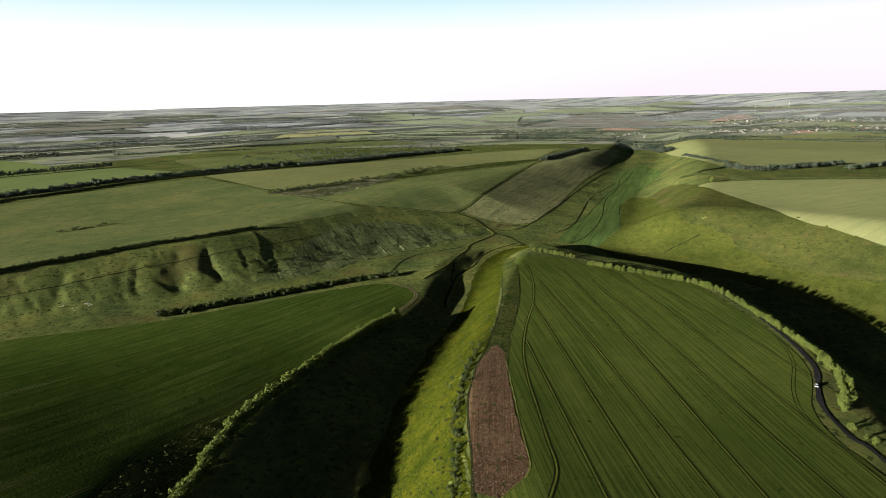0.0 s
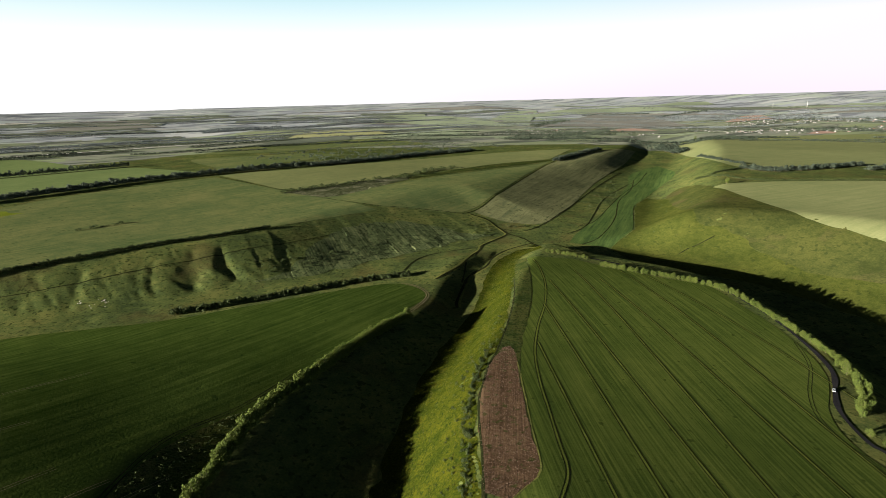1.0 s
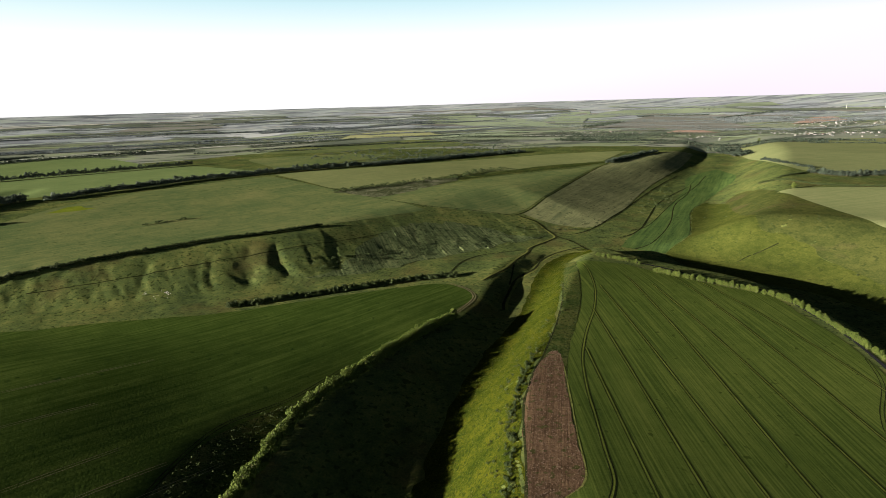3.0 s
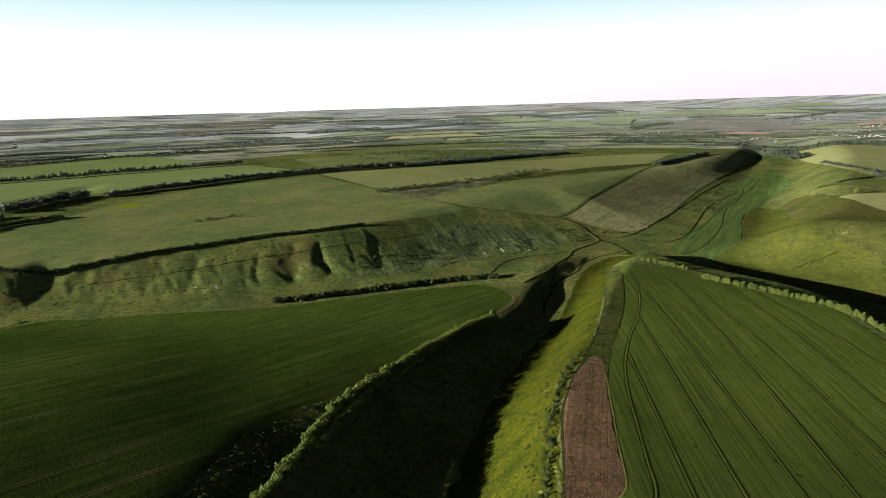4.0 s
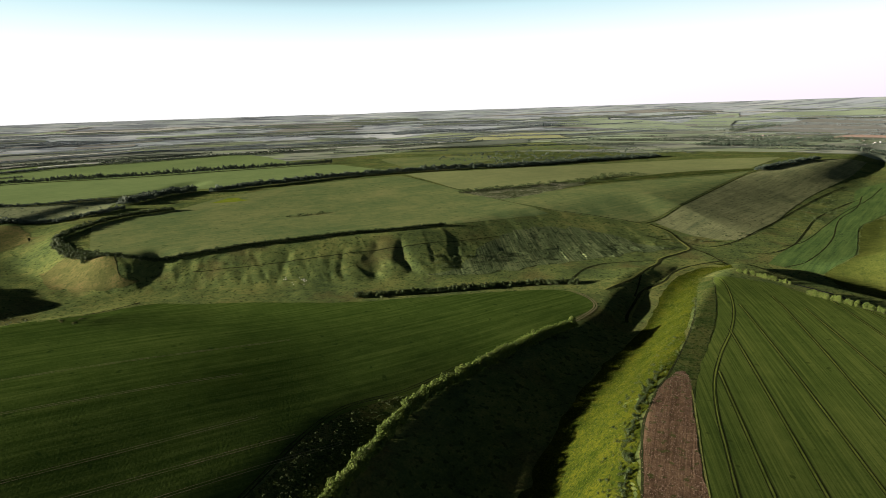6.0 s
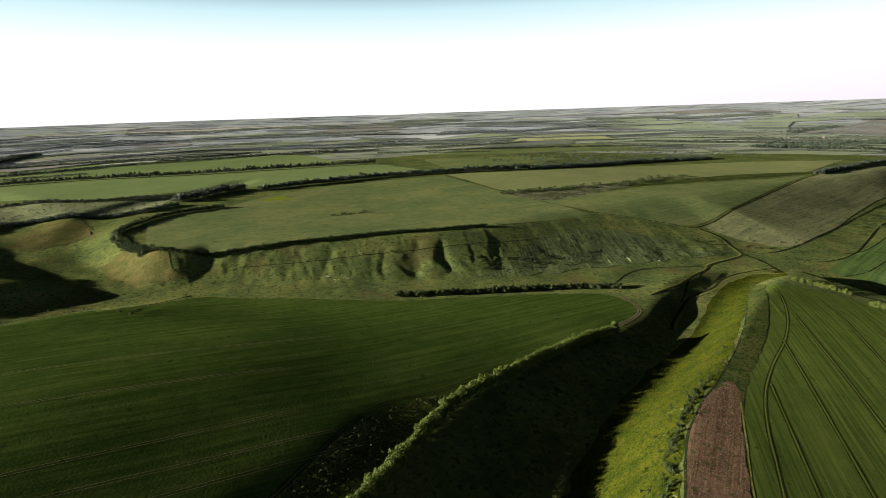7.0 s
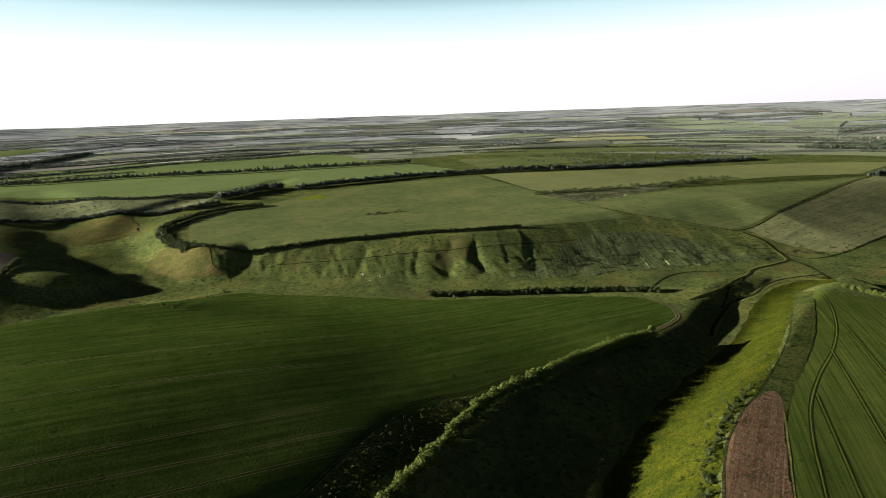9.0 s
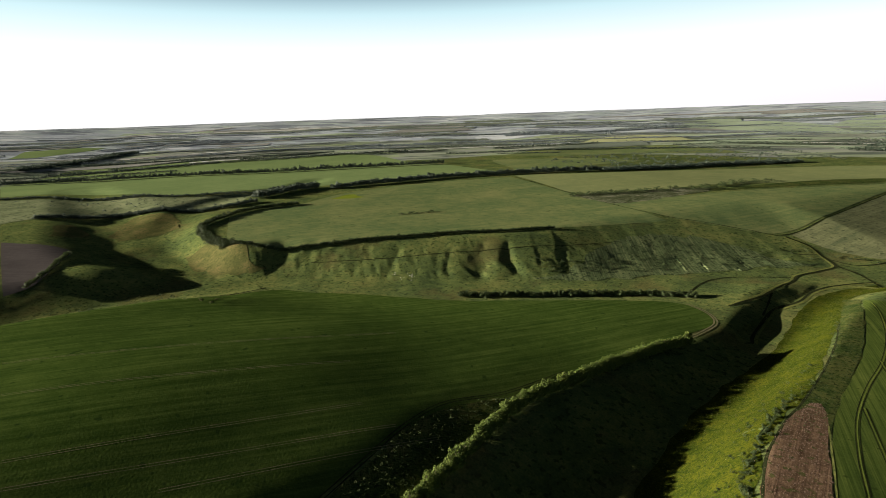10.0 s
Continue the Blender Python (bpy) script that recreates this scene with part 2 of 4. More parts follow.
TRAM_ANGLE = 95.8
MEADOW = land("meadow_grass", (0.043, 0.062, 0.024), (0.077, 0.099, 0.032), (0.128, 0.136, 0.044), 60, 1.6, fleck=((0.020, 0.032, 0.010), 4.0, 0.57), bump=0.7, spread=0.095, browned=(0.086, 0.074, 0.030))
FLOWERY = land("yellowing_grass", (0.016, 0.025, 0.003), (0.031, 0.040, 0.005), (0.055, 0.059, 0.006), 14, 1.0, fleck=((0.014, 0.024, 0.005), 2.2, 0.57), bump=0.9, spread=0.1)
FOOTHILL = land("sunny_hill_grass", (0.033, 0.044, 0.010), (0.050, 0.061, 0.014), (0.072, 0.079, 0.018), 45, 1.6, fleck=((0.029, 0.039, 0.011), 5.0, 0.6), bump=0.7, spread=0.1)
CROP_R = land("young_grain", (0.037, 0.059, 0.013), (0.060, 0.085, 0.018), (0.095, 0.120, 0.027), 70, 1.1, streak=(TRAM_ANGLE, 1.6, 0.6), fleck=((0.026, 0.042, 0.010), 5.0, 0.66), bump=0.3, spread=0.085)
CROP_L = land("dense_grain", (0.021, 0.038, 0.008), (0.036, 0.058, 0.012), (0.057, 0.081, 0.018), 80, 1.6, streak=(52.4, 4.5, 0.5), fleck=((0.016, 0.030, 0.008), 7.0, 0.66), bump=0.4, spread=0.095)
GRAIN_CROWN = land("sparse_pale_grain", (0.09, 0.12, 0.02), (0.125, 0.155, 0.03), (0.16, 0.185, 0.04), 8, 0.5, bump=0.3)
DRY_NOSE = land("dry_orange_grass", (0.056, 0.064, 0.022), (0.082, 0.080, 0.029), (0.122, 0.100, 0.042), 18, 1.4, fleck=((0.042, 0.054, 0.018), 4.0, 0.56), bump=0.6, spread=0.1)
# blossom yellow, greyed to carry the haze of distance
YELLOW = land("yellow_blossom", (0.22, 0.235, 0.12), (0.275, 0.285, 0.15), (0.33, 0.335, 0.18), 90, 5.0, bump=0.0)
CROP_N = land("upland_grain", (0.068, 0.099, 0.040), (0.098, 0.123, 0.048), (0.146, 0.152, 0.063), 110, 2.2, streak=(50.0, 6.0, 0.3), fleck=((0.046, 0.066, 0.023), 9.0, 0.64), bump=0.4, spread=0.085)
CROP_P = land("olive_grain", (0.108, 0.130, 0.058), (0.144, 0.162, 0.069), (0.183, 0.194, 0.085), 110, 2.2, streak=(45.0, 6.0, 0.35), bump=0.3)
CROP_Y = land("pale_grain", (0.133, 0.160, 0.072), (0.169, 0.190, 0.087), (0.204, 0.220, 0.105), 130, 2.5, streak=(20.0, 7.0, 0.4), bump=0.2)
CROP_G = land("bright_grain", (0.090, 0.132, 0.053), (0.121, 0.164, 0.065), (0.154, 0.194, 0.079), 130, 3.0, streak=(35.0, 7.0, 0.4), bump=0.2)
CROP_F = land("floor_grass", (0.039, 0.068, 0.022), (0.059, 0.097, 0.029), (0.085, 0.123, 0.036), 40, 1.8, streak=(66.0, 5.0, 0.55), fleck=((0.026, 0.042, 0.017), 5.0, 0.62), bump=0.7, spread=0.085)
STUBBLE = land("dry_weeds", (0.052, 0.033, 0.020), (0.092, 0.059, 0.038), (0.144, 0.095, 0.060), 20, 0.8, streak=(84.0, 1.0, 0.35), fleck=((0.04, 0.05, 0.014), 4.0, 0.58), bump=1.0, spread=0.08)
SCRUB = land("rough_scrub", (0.022, 0.037, 0.011), (0.043, 0.057, 0.015), (0.072, 0.073, 0.024), 20, 1.2, fleck=((0.016, 0.024, 0.008), 2.6, 0.55), bump=1.0, spread=0.08)
HILLSIDE = land("dry_hillside", (0.077, 0.092, 0.047), (0.128, 0.137, 0.069), (0.187, 0.189, 0.099), 60, 2.2, streak=(62.0, 6.0, 0.4), fleck=((0.040, 0.050, 0.024), 6.0, 0.6), bump=0.8, spread=0.1)
OLIVE = land("olive_meadow", (0.031, 0.040, 0.013), (0.048, 0.058, 0.017), (0.071, 0.076, 0.022), 60, 2.0, fleck=((0.028, 0.038, 0.013), 6.0, 0.6), bump=0.6, spread=0.1, browned=(0.078, 0.066, 0.030))
PLOUGHED = land("ploughed_earth", (0.045, 0.040, 0.040), (0.064, 0.056, 0.055), (0.08, 0.070, 0.068), 50, 1.2, streak=(25.0, 2.0, 0.4), bump=0.6)
# far grain and far pasture hold painted haze: paled, greyed crop colours
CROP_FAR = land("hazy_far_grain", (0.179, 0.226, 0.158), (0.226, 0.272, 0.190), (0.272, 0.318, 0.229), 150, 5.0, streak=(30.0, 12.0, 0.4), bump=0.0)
TAN_FAR = land("hazy_far_pasture", (0.149, 0.155, 0.139), (0.190, 0.190, 0.175), (0.236, 0.230, 0.217), 150, 5.0, streak=(30.0, 12.0, 0.4), bump=0.0)
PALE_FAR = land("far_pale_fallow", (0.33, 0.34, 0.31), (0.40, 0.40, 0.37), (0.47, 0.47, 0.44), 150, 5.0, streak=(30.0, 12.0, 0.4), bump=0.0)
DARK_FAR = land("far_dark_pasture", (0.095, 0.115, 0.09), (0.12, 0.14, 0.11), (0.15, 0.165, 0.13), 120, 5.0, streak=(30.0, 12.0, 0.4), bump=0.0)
RILLED = land("rilled_grey_turf", (0.035, 0.050, 0.024), (0.070, 0.091, 0.040), (0.121, 0.136, 0.064), 30, 1.6, streak=(116.0, 3.0, 0.6), fleck=((0.018, 0.028, 0.013), 4.0, 0.56), bump=0.8, spread=0.09)
# rough pasture in a lighter tone that stands for haze over it
PASTURE = land("hazy_rough_pasture", (0.081, 0.099, 0.052), (0.127, 0.145, 0.078), (0.178, 0.190, 0.108), 45, 2.4, fleck=((0.046, 0.060, 0.032), 7.0, 0.57), bump=0.5, spread=0.1)
PALE_GRASS = land("pale_trodden_grass", (0.085, 0.10, 0.028), (0.12, 0.132, 0.038), (0.16, 0.165, 0.052), 12, 0.9, fleck=((0.05, 0.065, 0.02), 2.5, 0.6), bump=0.8, spread=0.1)
STONY = land("stony_diggings", (0.035, 0.045, 0.02), (0.075, 0.082, 0.045), (0.17, 0.165, 0.12), 22, 2.5, fleck=((0.026, 0.036, 0.014), 6.0, 0.54), bump=0.8, spread=0.09)
LIME = land("lime_green_weeds", (0.09, 0.12, 0.015), (0.12, 0.15, 0.018), (0.15, 0.18, 0.024), 20, 2.0, bump=0.3)
BARE = land("bare_clay", (0.26, 0.18, 0.15), (0.36, 0.25, 0.21), (0.46, 0.34, 0.29), 40, 5, bump=0.2)
EARTH = land("rut_earth", (0.012, 0.015, 0.007), (0.021, 0.025, 0.010), (0.036, 0.038, 0.016), 14, 0.6, bump=0.6)
PALE_EARTH = land("dusty_track", (0.09, 0.085, 0.045), (0.12, 0.11, 0.06), (0.16, 0.14, 0.08), 14, 0.6, bump=0.4)
ASPHALT = land("asphalt", (0.018, 0.018, 0.022), (0.025, 0.025, 0.03), (0.034, 0.034, 0.038), 18, 0.5, bump=0.2)
GRAVEL = land("pale_gravel", (0.42, 0.42, 0.4), (0.5, 0.5, 0.47), (0.58, 0.58, 0.55), 20, 2.0, bump=0.2)
LEAF = foliage("fresh_leaves", (0.058, 0.088, 0.02), (0.12, 0.15, 0.034), 0.3)
LEAF_DARK = foliage("hedge_leaves", (0.024, 0.037, 0.014), (0.060, 0.078, 0.027), 0.25)
# pale blue-grey copy of the leaves, with distance haze in its colour
LEAF_HAZE = foliage("haze_paled_leaves", (0.11, 0.13, 0.14), (0.16, 0.185, 0.19), 0.25)
LEAF_DRY = foliage("dry_stalks", (0.085, 0.058, 0.044), (0.175, 0.122, 0.092), 0.2)
LEAF_GRASS = foliage("grass_blades", (0.026, 0.036, 0.006), (0.066, 0.070, 0.010), 0.2)
# leaves of farther belts and woods, lifted and blued for painted haze
LEAF_FAR = foliage("hazy_far_leaves", (0.034, 0.048, 0.037), (0.062, 0.080, 0.056), 0.25)
BARK = plain("bark", (0.12, 0.095, 0.07), 0.9, 0.2, 0.4)
WHITE = plain("white_lime_wall", (0.5, 0.5, 0.5), 0.8, 1.0, 0.12)
ROOF = plain("grey_roof_sheet", (0.28, 0.27, 0.27), 0.6, 1.0, 0.3)
CARPAINT = plain("silver_car_paint", (0.36, 0.40, 0.46), 0.3, 0.5, 0.03)
DARKGLASS = plain("dark_glass", (0.02, 0.022, 0.025), 0.1, 0.5, 0.1)
RUBBER = plain("black_rubber", (0.02, 0.02, 0.02), 0.85, 0.2, 0.2)


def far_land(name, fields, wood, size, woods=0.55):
    """Distant farmland: a patchwork of strip fields, woods and pale fallow, its colours paled for haze."""
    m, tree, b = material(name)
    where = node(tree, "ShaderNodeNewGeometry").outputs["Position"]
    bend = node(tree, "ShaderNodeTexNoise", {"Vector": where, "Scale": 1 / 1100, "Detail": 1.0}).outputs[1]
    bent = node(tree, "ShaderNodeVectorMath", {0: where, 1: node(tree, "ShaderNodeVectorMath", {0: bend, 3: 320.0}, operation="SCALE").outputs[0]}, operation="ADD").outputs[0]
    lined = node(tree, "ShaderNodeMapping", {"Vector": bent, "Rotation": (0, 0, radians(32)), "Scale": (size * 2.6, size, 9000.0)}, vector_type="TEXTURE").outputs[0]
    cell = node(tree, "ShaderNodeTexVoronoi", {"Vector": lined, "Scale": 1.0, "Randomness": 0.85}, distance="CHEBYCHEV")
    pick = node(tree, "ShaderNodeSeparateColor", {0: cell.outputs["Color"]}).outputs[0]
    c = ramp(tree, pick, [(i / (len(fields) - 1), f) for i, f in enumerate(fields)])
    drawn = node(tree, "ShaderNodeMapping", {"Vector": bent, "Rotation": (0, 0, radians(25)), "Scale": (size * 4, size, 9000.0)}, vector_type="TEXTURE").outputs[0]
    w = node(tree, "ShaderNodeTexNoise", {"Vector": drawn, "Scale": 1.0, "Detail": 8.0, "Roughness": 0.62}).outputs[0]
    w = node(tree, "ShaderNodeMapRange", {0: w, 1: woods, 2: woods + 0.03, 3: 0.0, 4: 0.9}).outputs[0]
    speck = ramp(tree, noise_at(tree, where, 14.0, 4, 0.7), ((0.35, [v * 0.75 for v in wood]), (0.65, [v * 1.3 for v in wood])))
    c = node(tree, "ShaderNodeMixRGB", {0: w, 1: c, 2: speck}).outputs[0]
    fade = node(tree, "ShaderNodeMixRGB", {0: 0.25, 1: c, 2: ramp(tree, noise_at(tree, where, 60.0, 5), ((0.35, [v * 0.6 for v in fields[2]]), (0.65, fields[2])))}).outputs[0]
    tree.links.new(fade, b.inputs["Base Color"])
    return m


# distance haze is painted into these greyed, bluish field and wood colours
DISTANT = far_land("hazy_distant_fields", [(0.157, 0.189, 0.135), (0.194, 0.238, 0.135), (0.178, 0.194, 0.167), (0.227, 0.275, 0.146), (0.184, 0.194, 0.184), (0.216, 0.238, 0.178), (0.281, 0.297, 0.238)], (0.055, 0.068, 0.058), 80.0, 0.525)
# the outer ring is paler and bluer again, as painted haze thickens
HORIZON = far_land("hazy_horizon_fields", [(0.263, 0.302, 0.319), (0.291, 0.342, 0.325), (0.286, 0.314, 0.358), (0.325, 0.381, 0.319), (0.291, 0.314, 0.370), (0.336, 0.364, 0.370), (0.493, 0.515, 0.526)], (0.125, 0.14, 0.165), 85.0, 0.522)


# ---- ground heights on a fan of rays, finest where the valleys lie ----
FAN = np.concatenate([np.arange(-56, 86, 0.2), np.arange(86, 304, 4.0), [304.0]])
RINGS = np.concatenate([[0.01, 5, 10, 20, 40, 60, 80, 100], np.geomspace(112, 1400, 400), np.geomspace(1406, 4960, 150)])
FA, FR = np.meshgrid(np.radians(FAN), RINGS)
GX, GY = -np.sin(FA) * FR, np.cos(FA) * FR
GZ = height(GX, GY)


def lay(x, y):
    """The ground's height, read off its sheet."""
    x, y = np.asarray(x, float), np.asarray(y, float)
    a = (np.degrees(np.arctan2(-x, y)) + 56) % 360 - 56
    r = np.hypot(x, y)
    i = np.clip(np.searchsorted(FAN, a) - 1, 0, len(FAN) - 2)
    j = np.clip(np.searchsorted(RINGS, r) - 1, 0, len(RINGS) - 2)
    u = (a - FAN[i]) / (FAN[i + 1] - FAN[i])
    v = np.clip((r - RINGS[j]) / (RINGS[j + 1] - RINGS[j]), 0, 1)
    return (GZ[j, i] * (1 - u) + GZ[j, i + 1] * u) * (1 - v) + (GZ[j + 1, i] * (1 - u) + GZ[j + 1, i + 1] * u) * v


# ---- building helpers ----
def mesh_of(name, verts, faces, mats, slots=None, soft=False):
    me = bpy.data.meshes.new(name)
    me.from_pydata(verts, [], faces)
    for m in (mats if isinstance(mats, (list, tuple)) else [mats]):
        me.materials.append(m)
    if slots is not None:
        me.polygons.foreach_set("material_index", slots)
    if soft:
        me.polygons.foreach_set("use_smooth", [True] * len(me.polygons))
    me.update()
    return me


def sheet(name, grid, mat, soft=True):
    """A mesh over a grid of points of shape (rows, columns, 3)."""
    n, k = grid.shape[:2]
    i = np.arange(n * k).reshape(n, k)
    f = np.stack([i[:-1, :-1], i[1:, :-1], i[1:, 1:], i[:-1, 1:]], -1).reshape(-1, 4)
    p = grid.reshape(-1, 3)
    a, b, c = p[f[0][0]], p[f[0][1]], p[f[0][2]]
    if np.cross(b - a, c - a)[2] < 0:
        f = f[:, ::-1]
    return mesh_of(name, p.tolist(), f.tolist(), mat, soft=soft)


def even(points, n):
    """n evenly spaced points on the smooth curve through the given ones."""
    c = curve_through(points, 4.0)
    s = np.r_[0, np.cumsum(np.hypot(*np.diff(c[:, :2], axis=0).T))]
    t = np.linspace(0, s[-1], n)
    return np.stack([np.interp(t, s, c[:, k]) for k in range(c.shape[1])], 1)


def length(points):
    c = curve_through(points, 4.0)
    return float(np.hypot(*np.diff(c, axis=0).T).sum())


def lift_of(x, y):
    return 0.07 + 0.0002 * np.hypot(x, y)


def field(name, near, far, mat, label, extra=0.0, cell=6.0, ragged=0.6, taper=0.0):
    """A field between two edges, laid over the ground."""
    n = int(np.clip(max(length(near), length(far)) / cell, 12, 160))
    a, b = even(near, n), even(far, n)
    for e in (a, b):
        e += ragged * np.stack([wave(e[:, 0], e[:, 1], 11.0, 61), wave(e[:, 0], e[:, 1], 11.0, 62)], 1)
    if taper:
        u = np.linspace(0, 1, n)
        b = a + (b - a) * (0.03 + 0.97 * smooth(0, taper, u) * smooth(0, taper, 1 - u))[:, None]
    k = int(np.clip(np.hypot(*(a - b).T).max() / cell, 4, 110))
    t = np.linspace(0, 1, k)[None, :, None]
    p = a[:, None] * (1 - t) + b[:, None] * t
    x, y = p[..., 0], p[..., 1]
    z = lay(x, y) + lift_of(x, y) + extra
    ob = new(name, sheet(name, np.dstack([x, y, z]), mat))
    return tagged(ob, label, "field", kind="structure")


def ribbon(line, wide, mat, name, extra=0.1, side=0.0, wobble=0.0, step=3.0):
    n = max(6, int(length(line) / step))
    c = even(line, n)
    d = np.gradient(c, axis=0)
    d /= np.hypot(*d.T)[:, None] + 1e-9
    nrm = np.stack([-d[:, 1], d[:, 0]], 1)
    w = wide * (1 + wobble * wave(c[:, 0], c[:, 1], 9.0, 41))
    e = [c + nrm * (side + w * q)[:, None] for q in (-0.5, -0.17, 0.17, 0.5)]
    g = np.stack(e, 1)
    z = lay(g[..., 0], g[..., 1]) + lift_of(g[..., 0], g[..., 1]) + extra
    return mesh_of_grid(name, np.dstack([g, z]), mat)


def mesh_of_grid(name, grid, mat):
    return sheet(name, grid, mat)


def track(name, line, mat, label, wide=0.55, gauge=1.9, extra=0.1, crown=None):
    """A farm track of two ruts."""
    top = tagged(new(name), label, "track", kind="structure")
    for side in (-gauge / 2, gauge / 2):
        ob = new("rut", ribbon(line, wide, mat, "rut", extra, np.full(max(6, int(length(line) / 3.0)), side), 0.4))
        ob.parent = top
    if crown:
        ob = new("crown", ribbon(line, 0.7, crown, "crown", extra, np.zeros(max(6, int(length(line) / 3.0))), 0.4))
        ob.parent = top
    return top


def path(name, line, wide, mat, label, category="track", extra=0.1, side=0.0):
    n = max(6, int(length(line) / 3.0))
    ob = new(name, ribbon(line, wide, mat, name, extra, np.full(n, side), 0.35))
    return tagged(ob, label, category, kind="structure")


def leaves(rng, blobs, count, size, flat=0.6):
    """Leaf clumps scattered over the surfaces of ellipsoids (x, y, z, rx, ry, rz)."""
    blobs = np.array(blobs, float)
    area = blobs[:, 3] * blobs[:, 5]
    pick = rng.choice(len(blobs), count, p=area / area.sum())
    d = rng.normal(size=(count, 3))
    d[:, 2] = np.abs(d[:, 2]) * 0.9 - 0.25
    d /= np.linalg.norm(d, axis=1)[:, None]
    bl = blobs[pick]
    p = bl[:, :3] + d * bl[:, 3:] * rng.uniform(0.7, 1.06, (count, 1))
    nrm = d + rng.normal(size=(count, 3)) * flat
    nrm /= np.linalg.norm(nrm, axis=1)[:, None]
    u = np.cross(nrm, rng.normal(size=(count, 3)))
    u /= np.linalg.norm(u, axis=1)[:, None]
    v = np.cross(nrm, u)
    s = (size * rng.uniform(0.6, 1.3, count))[:, None]
    u, v = u * s, v * s * 0.8
    q = np.stack([p - u - v * 0.6, p + u * 0.2 - v, p + u + v * 0.5, p - u * 0.3 + v], 1)
    return q.reshape(-1, 3)


def leaf_mesh(name, pts, mat):
    f = np.arange(len(pts)).reshape(-1, 4)
    return mesh_of(name, pts.tolist(), f.tolist(), mat)


def limb(verts, faces, a, b, ra, rb, sides=6):
    a, b = Vector(a), Vector(b)
    q = (b - a).to_track_quat("Z", "Y")
    o = len(verts)
    for c, r in ((a, ra), (b, rb)):
        for k in range(sides):
            verts.append(tuple(c + q @ Vector((r * math.cos(6.2832 * k / sides), r * math.sin(6.2832 * k / sides), 0))))
    for k in range(sides):
        faces.append((o + k, o + (k + 1) % sides, o + sides + (k + 1) % sides, o + sides + k))
    faces.append(tuple(o + sides + k for k in range(sides)))


def tree(seed, tall, wide, mat, label, count=260, size=0.42, bare=0.02):
    rng = np.random.default_rng(seed)
    top = tagged(new("tree"), label, "tree")
    verts, faces, blobs = [], [], []
    lean = rng.normal(size=2) * 0.03 * tall
    fork = (lean[0] * 0.4, lean[1] * 0.4, tall * 0.42)
    limb(verts, faces, (0, 0, -0.4), fork, 0.028 * tall, 0.017 * tall)
    limb(verts, faces, fork, (lean[0], lean[1], tall * 0.9), 0.017 * tall, 0.004 * tall)
    for k in range(6):
        az, z = rng.uniform(0, 6.28), tall * rng.uniform(0.12, 0.6)
        out = wide * rng.uniform(0.22, 0.42)
        tip = (lean[0] + out * math.cos(az), lean[1] + out * math.sin(az), z + tall * rng.uniform(0.08, 0.2))
        limb(verts, faces, (lean[0] * z / tall, lean[1] * z / tall, z), tip, 0.009 * tall, 0.003 * tall, 5)
        r = wide * rng.uniform(0.2, 0.3)
        blobs.append((*tip, r, r, r * rng.uniform(0.9, 1.4)))
    for k in range(5):
        f = bare + 0.1 + (0.86 - bare) * k / 5
        r = wide * 0.5 * (0.55 + 0.45 * math.sin(math.pi * min(1, 0.25 + 0.75 * f))) * rng.uniform(0.7, 0.95) * (0.65 if k == 4 else 0.85)
        blobs.append((lean[0] * f + rng.normal() * 0.05 * wide, lean[1] * f + rng.normal() * 0.05 * wide, tall * f, r, r, tall * 0.14))
    t = new("trunk", mesh_of("trunk", verts, faces, BARK))
    c = new("crown", leaf_mesh("crown", leaves(rng, blobs, count, size), mat))
    t.parent = c.parent = top
    return top


def stand(ob, x, y, spin=0.0, big=1.0):
    ob.matrix_world = Matrix.Translation((x, y, float(lay(x, y)) - 0.1)) @ pose(0, 0, 0, 0, 0, spin) @ Matrix.Scale(big, 4)


def tree_row(kinds, line, gap, label, group, seed, jitter=0.6, big=(0.8, 1.15), skip=0.0, across=1):
    rng = random.Random(seed)
    n = int(length(line) / gap) + 1
    pts = even(line, n)
    for row in range(across):
        for i in range(n):
            if rng.random() < skip:
                continue
            x, y = pts[i][0] + rng.gauss(0, jitter) + row * gap * 0.8, pts[i][1] + rng.gauss(0, jitter)
            ob = copy_thing(rng.choice(kinds), Matrix.Identity(4))
            stand(ob, x, y, rng.uniform(0, 360), rng.uniform(*big))
            tagged(ob, label, "tree", group)


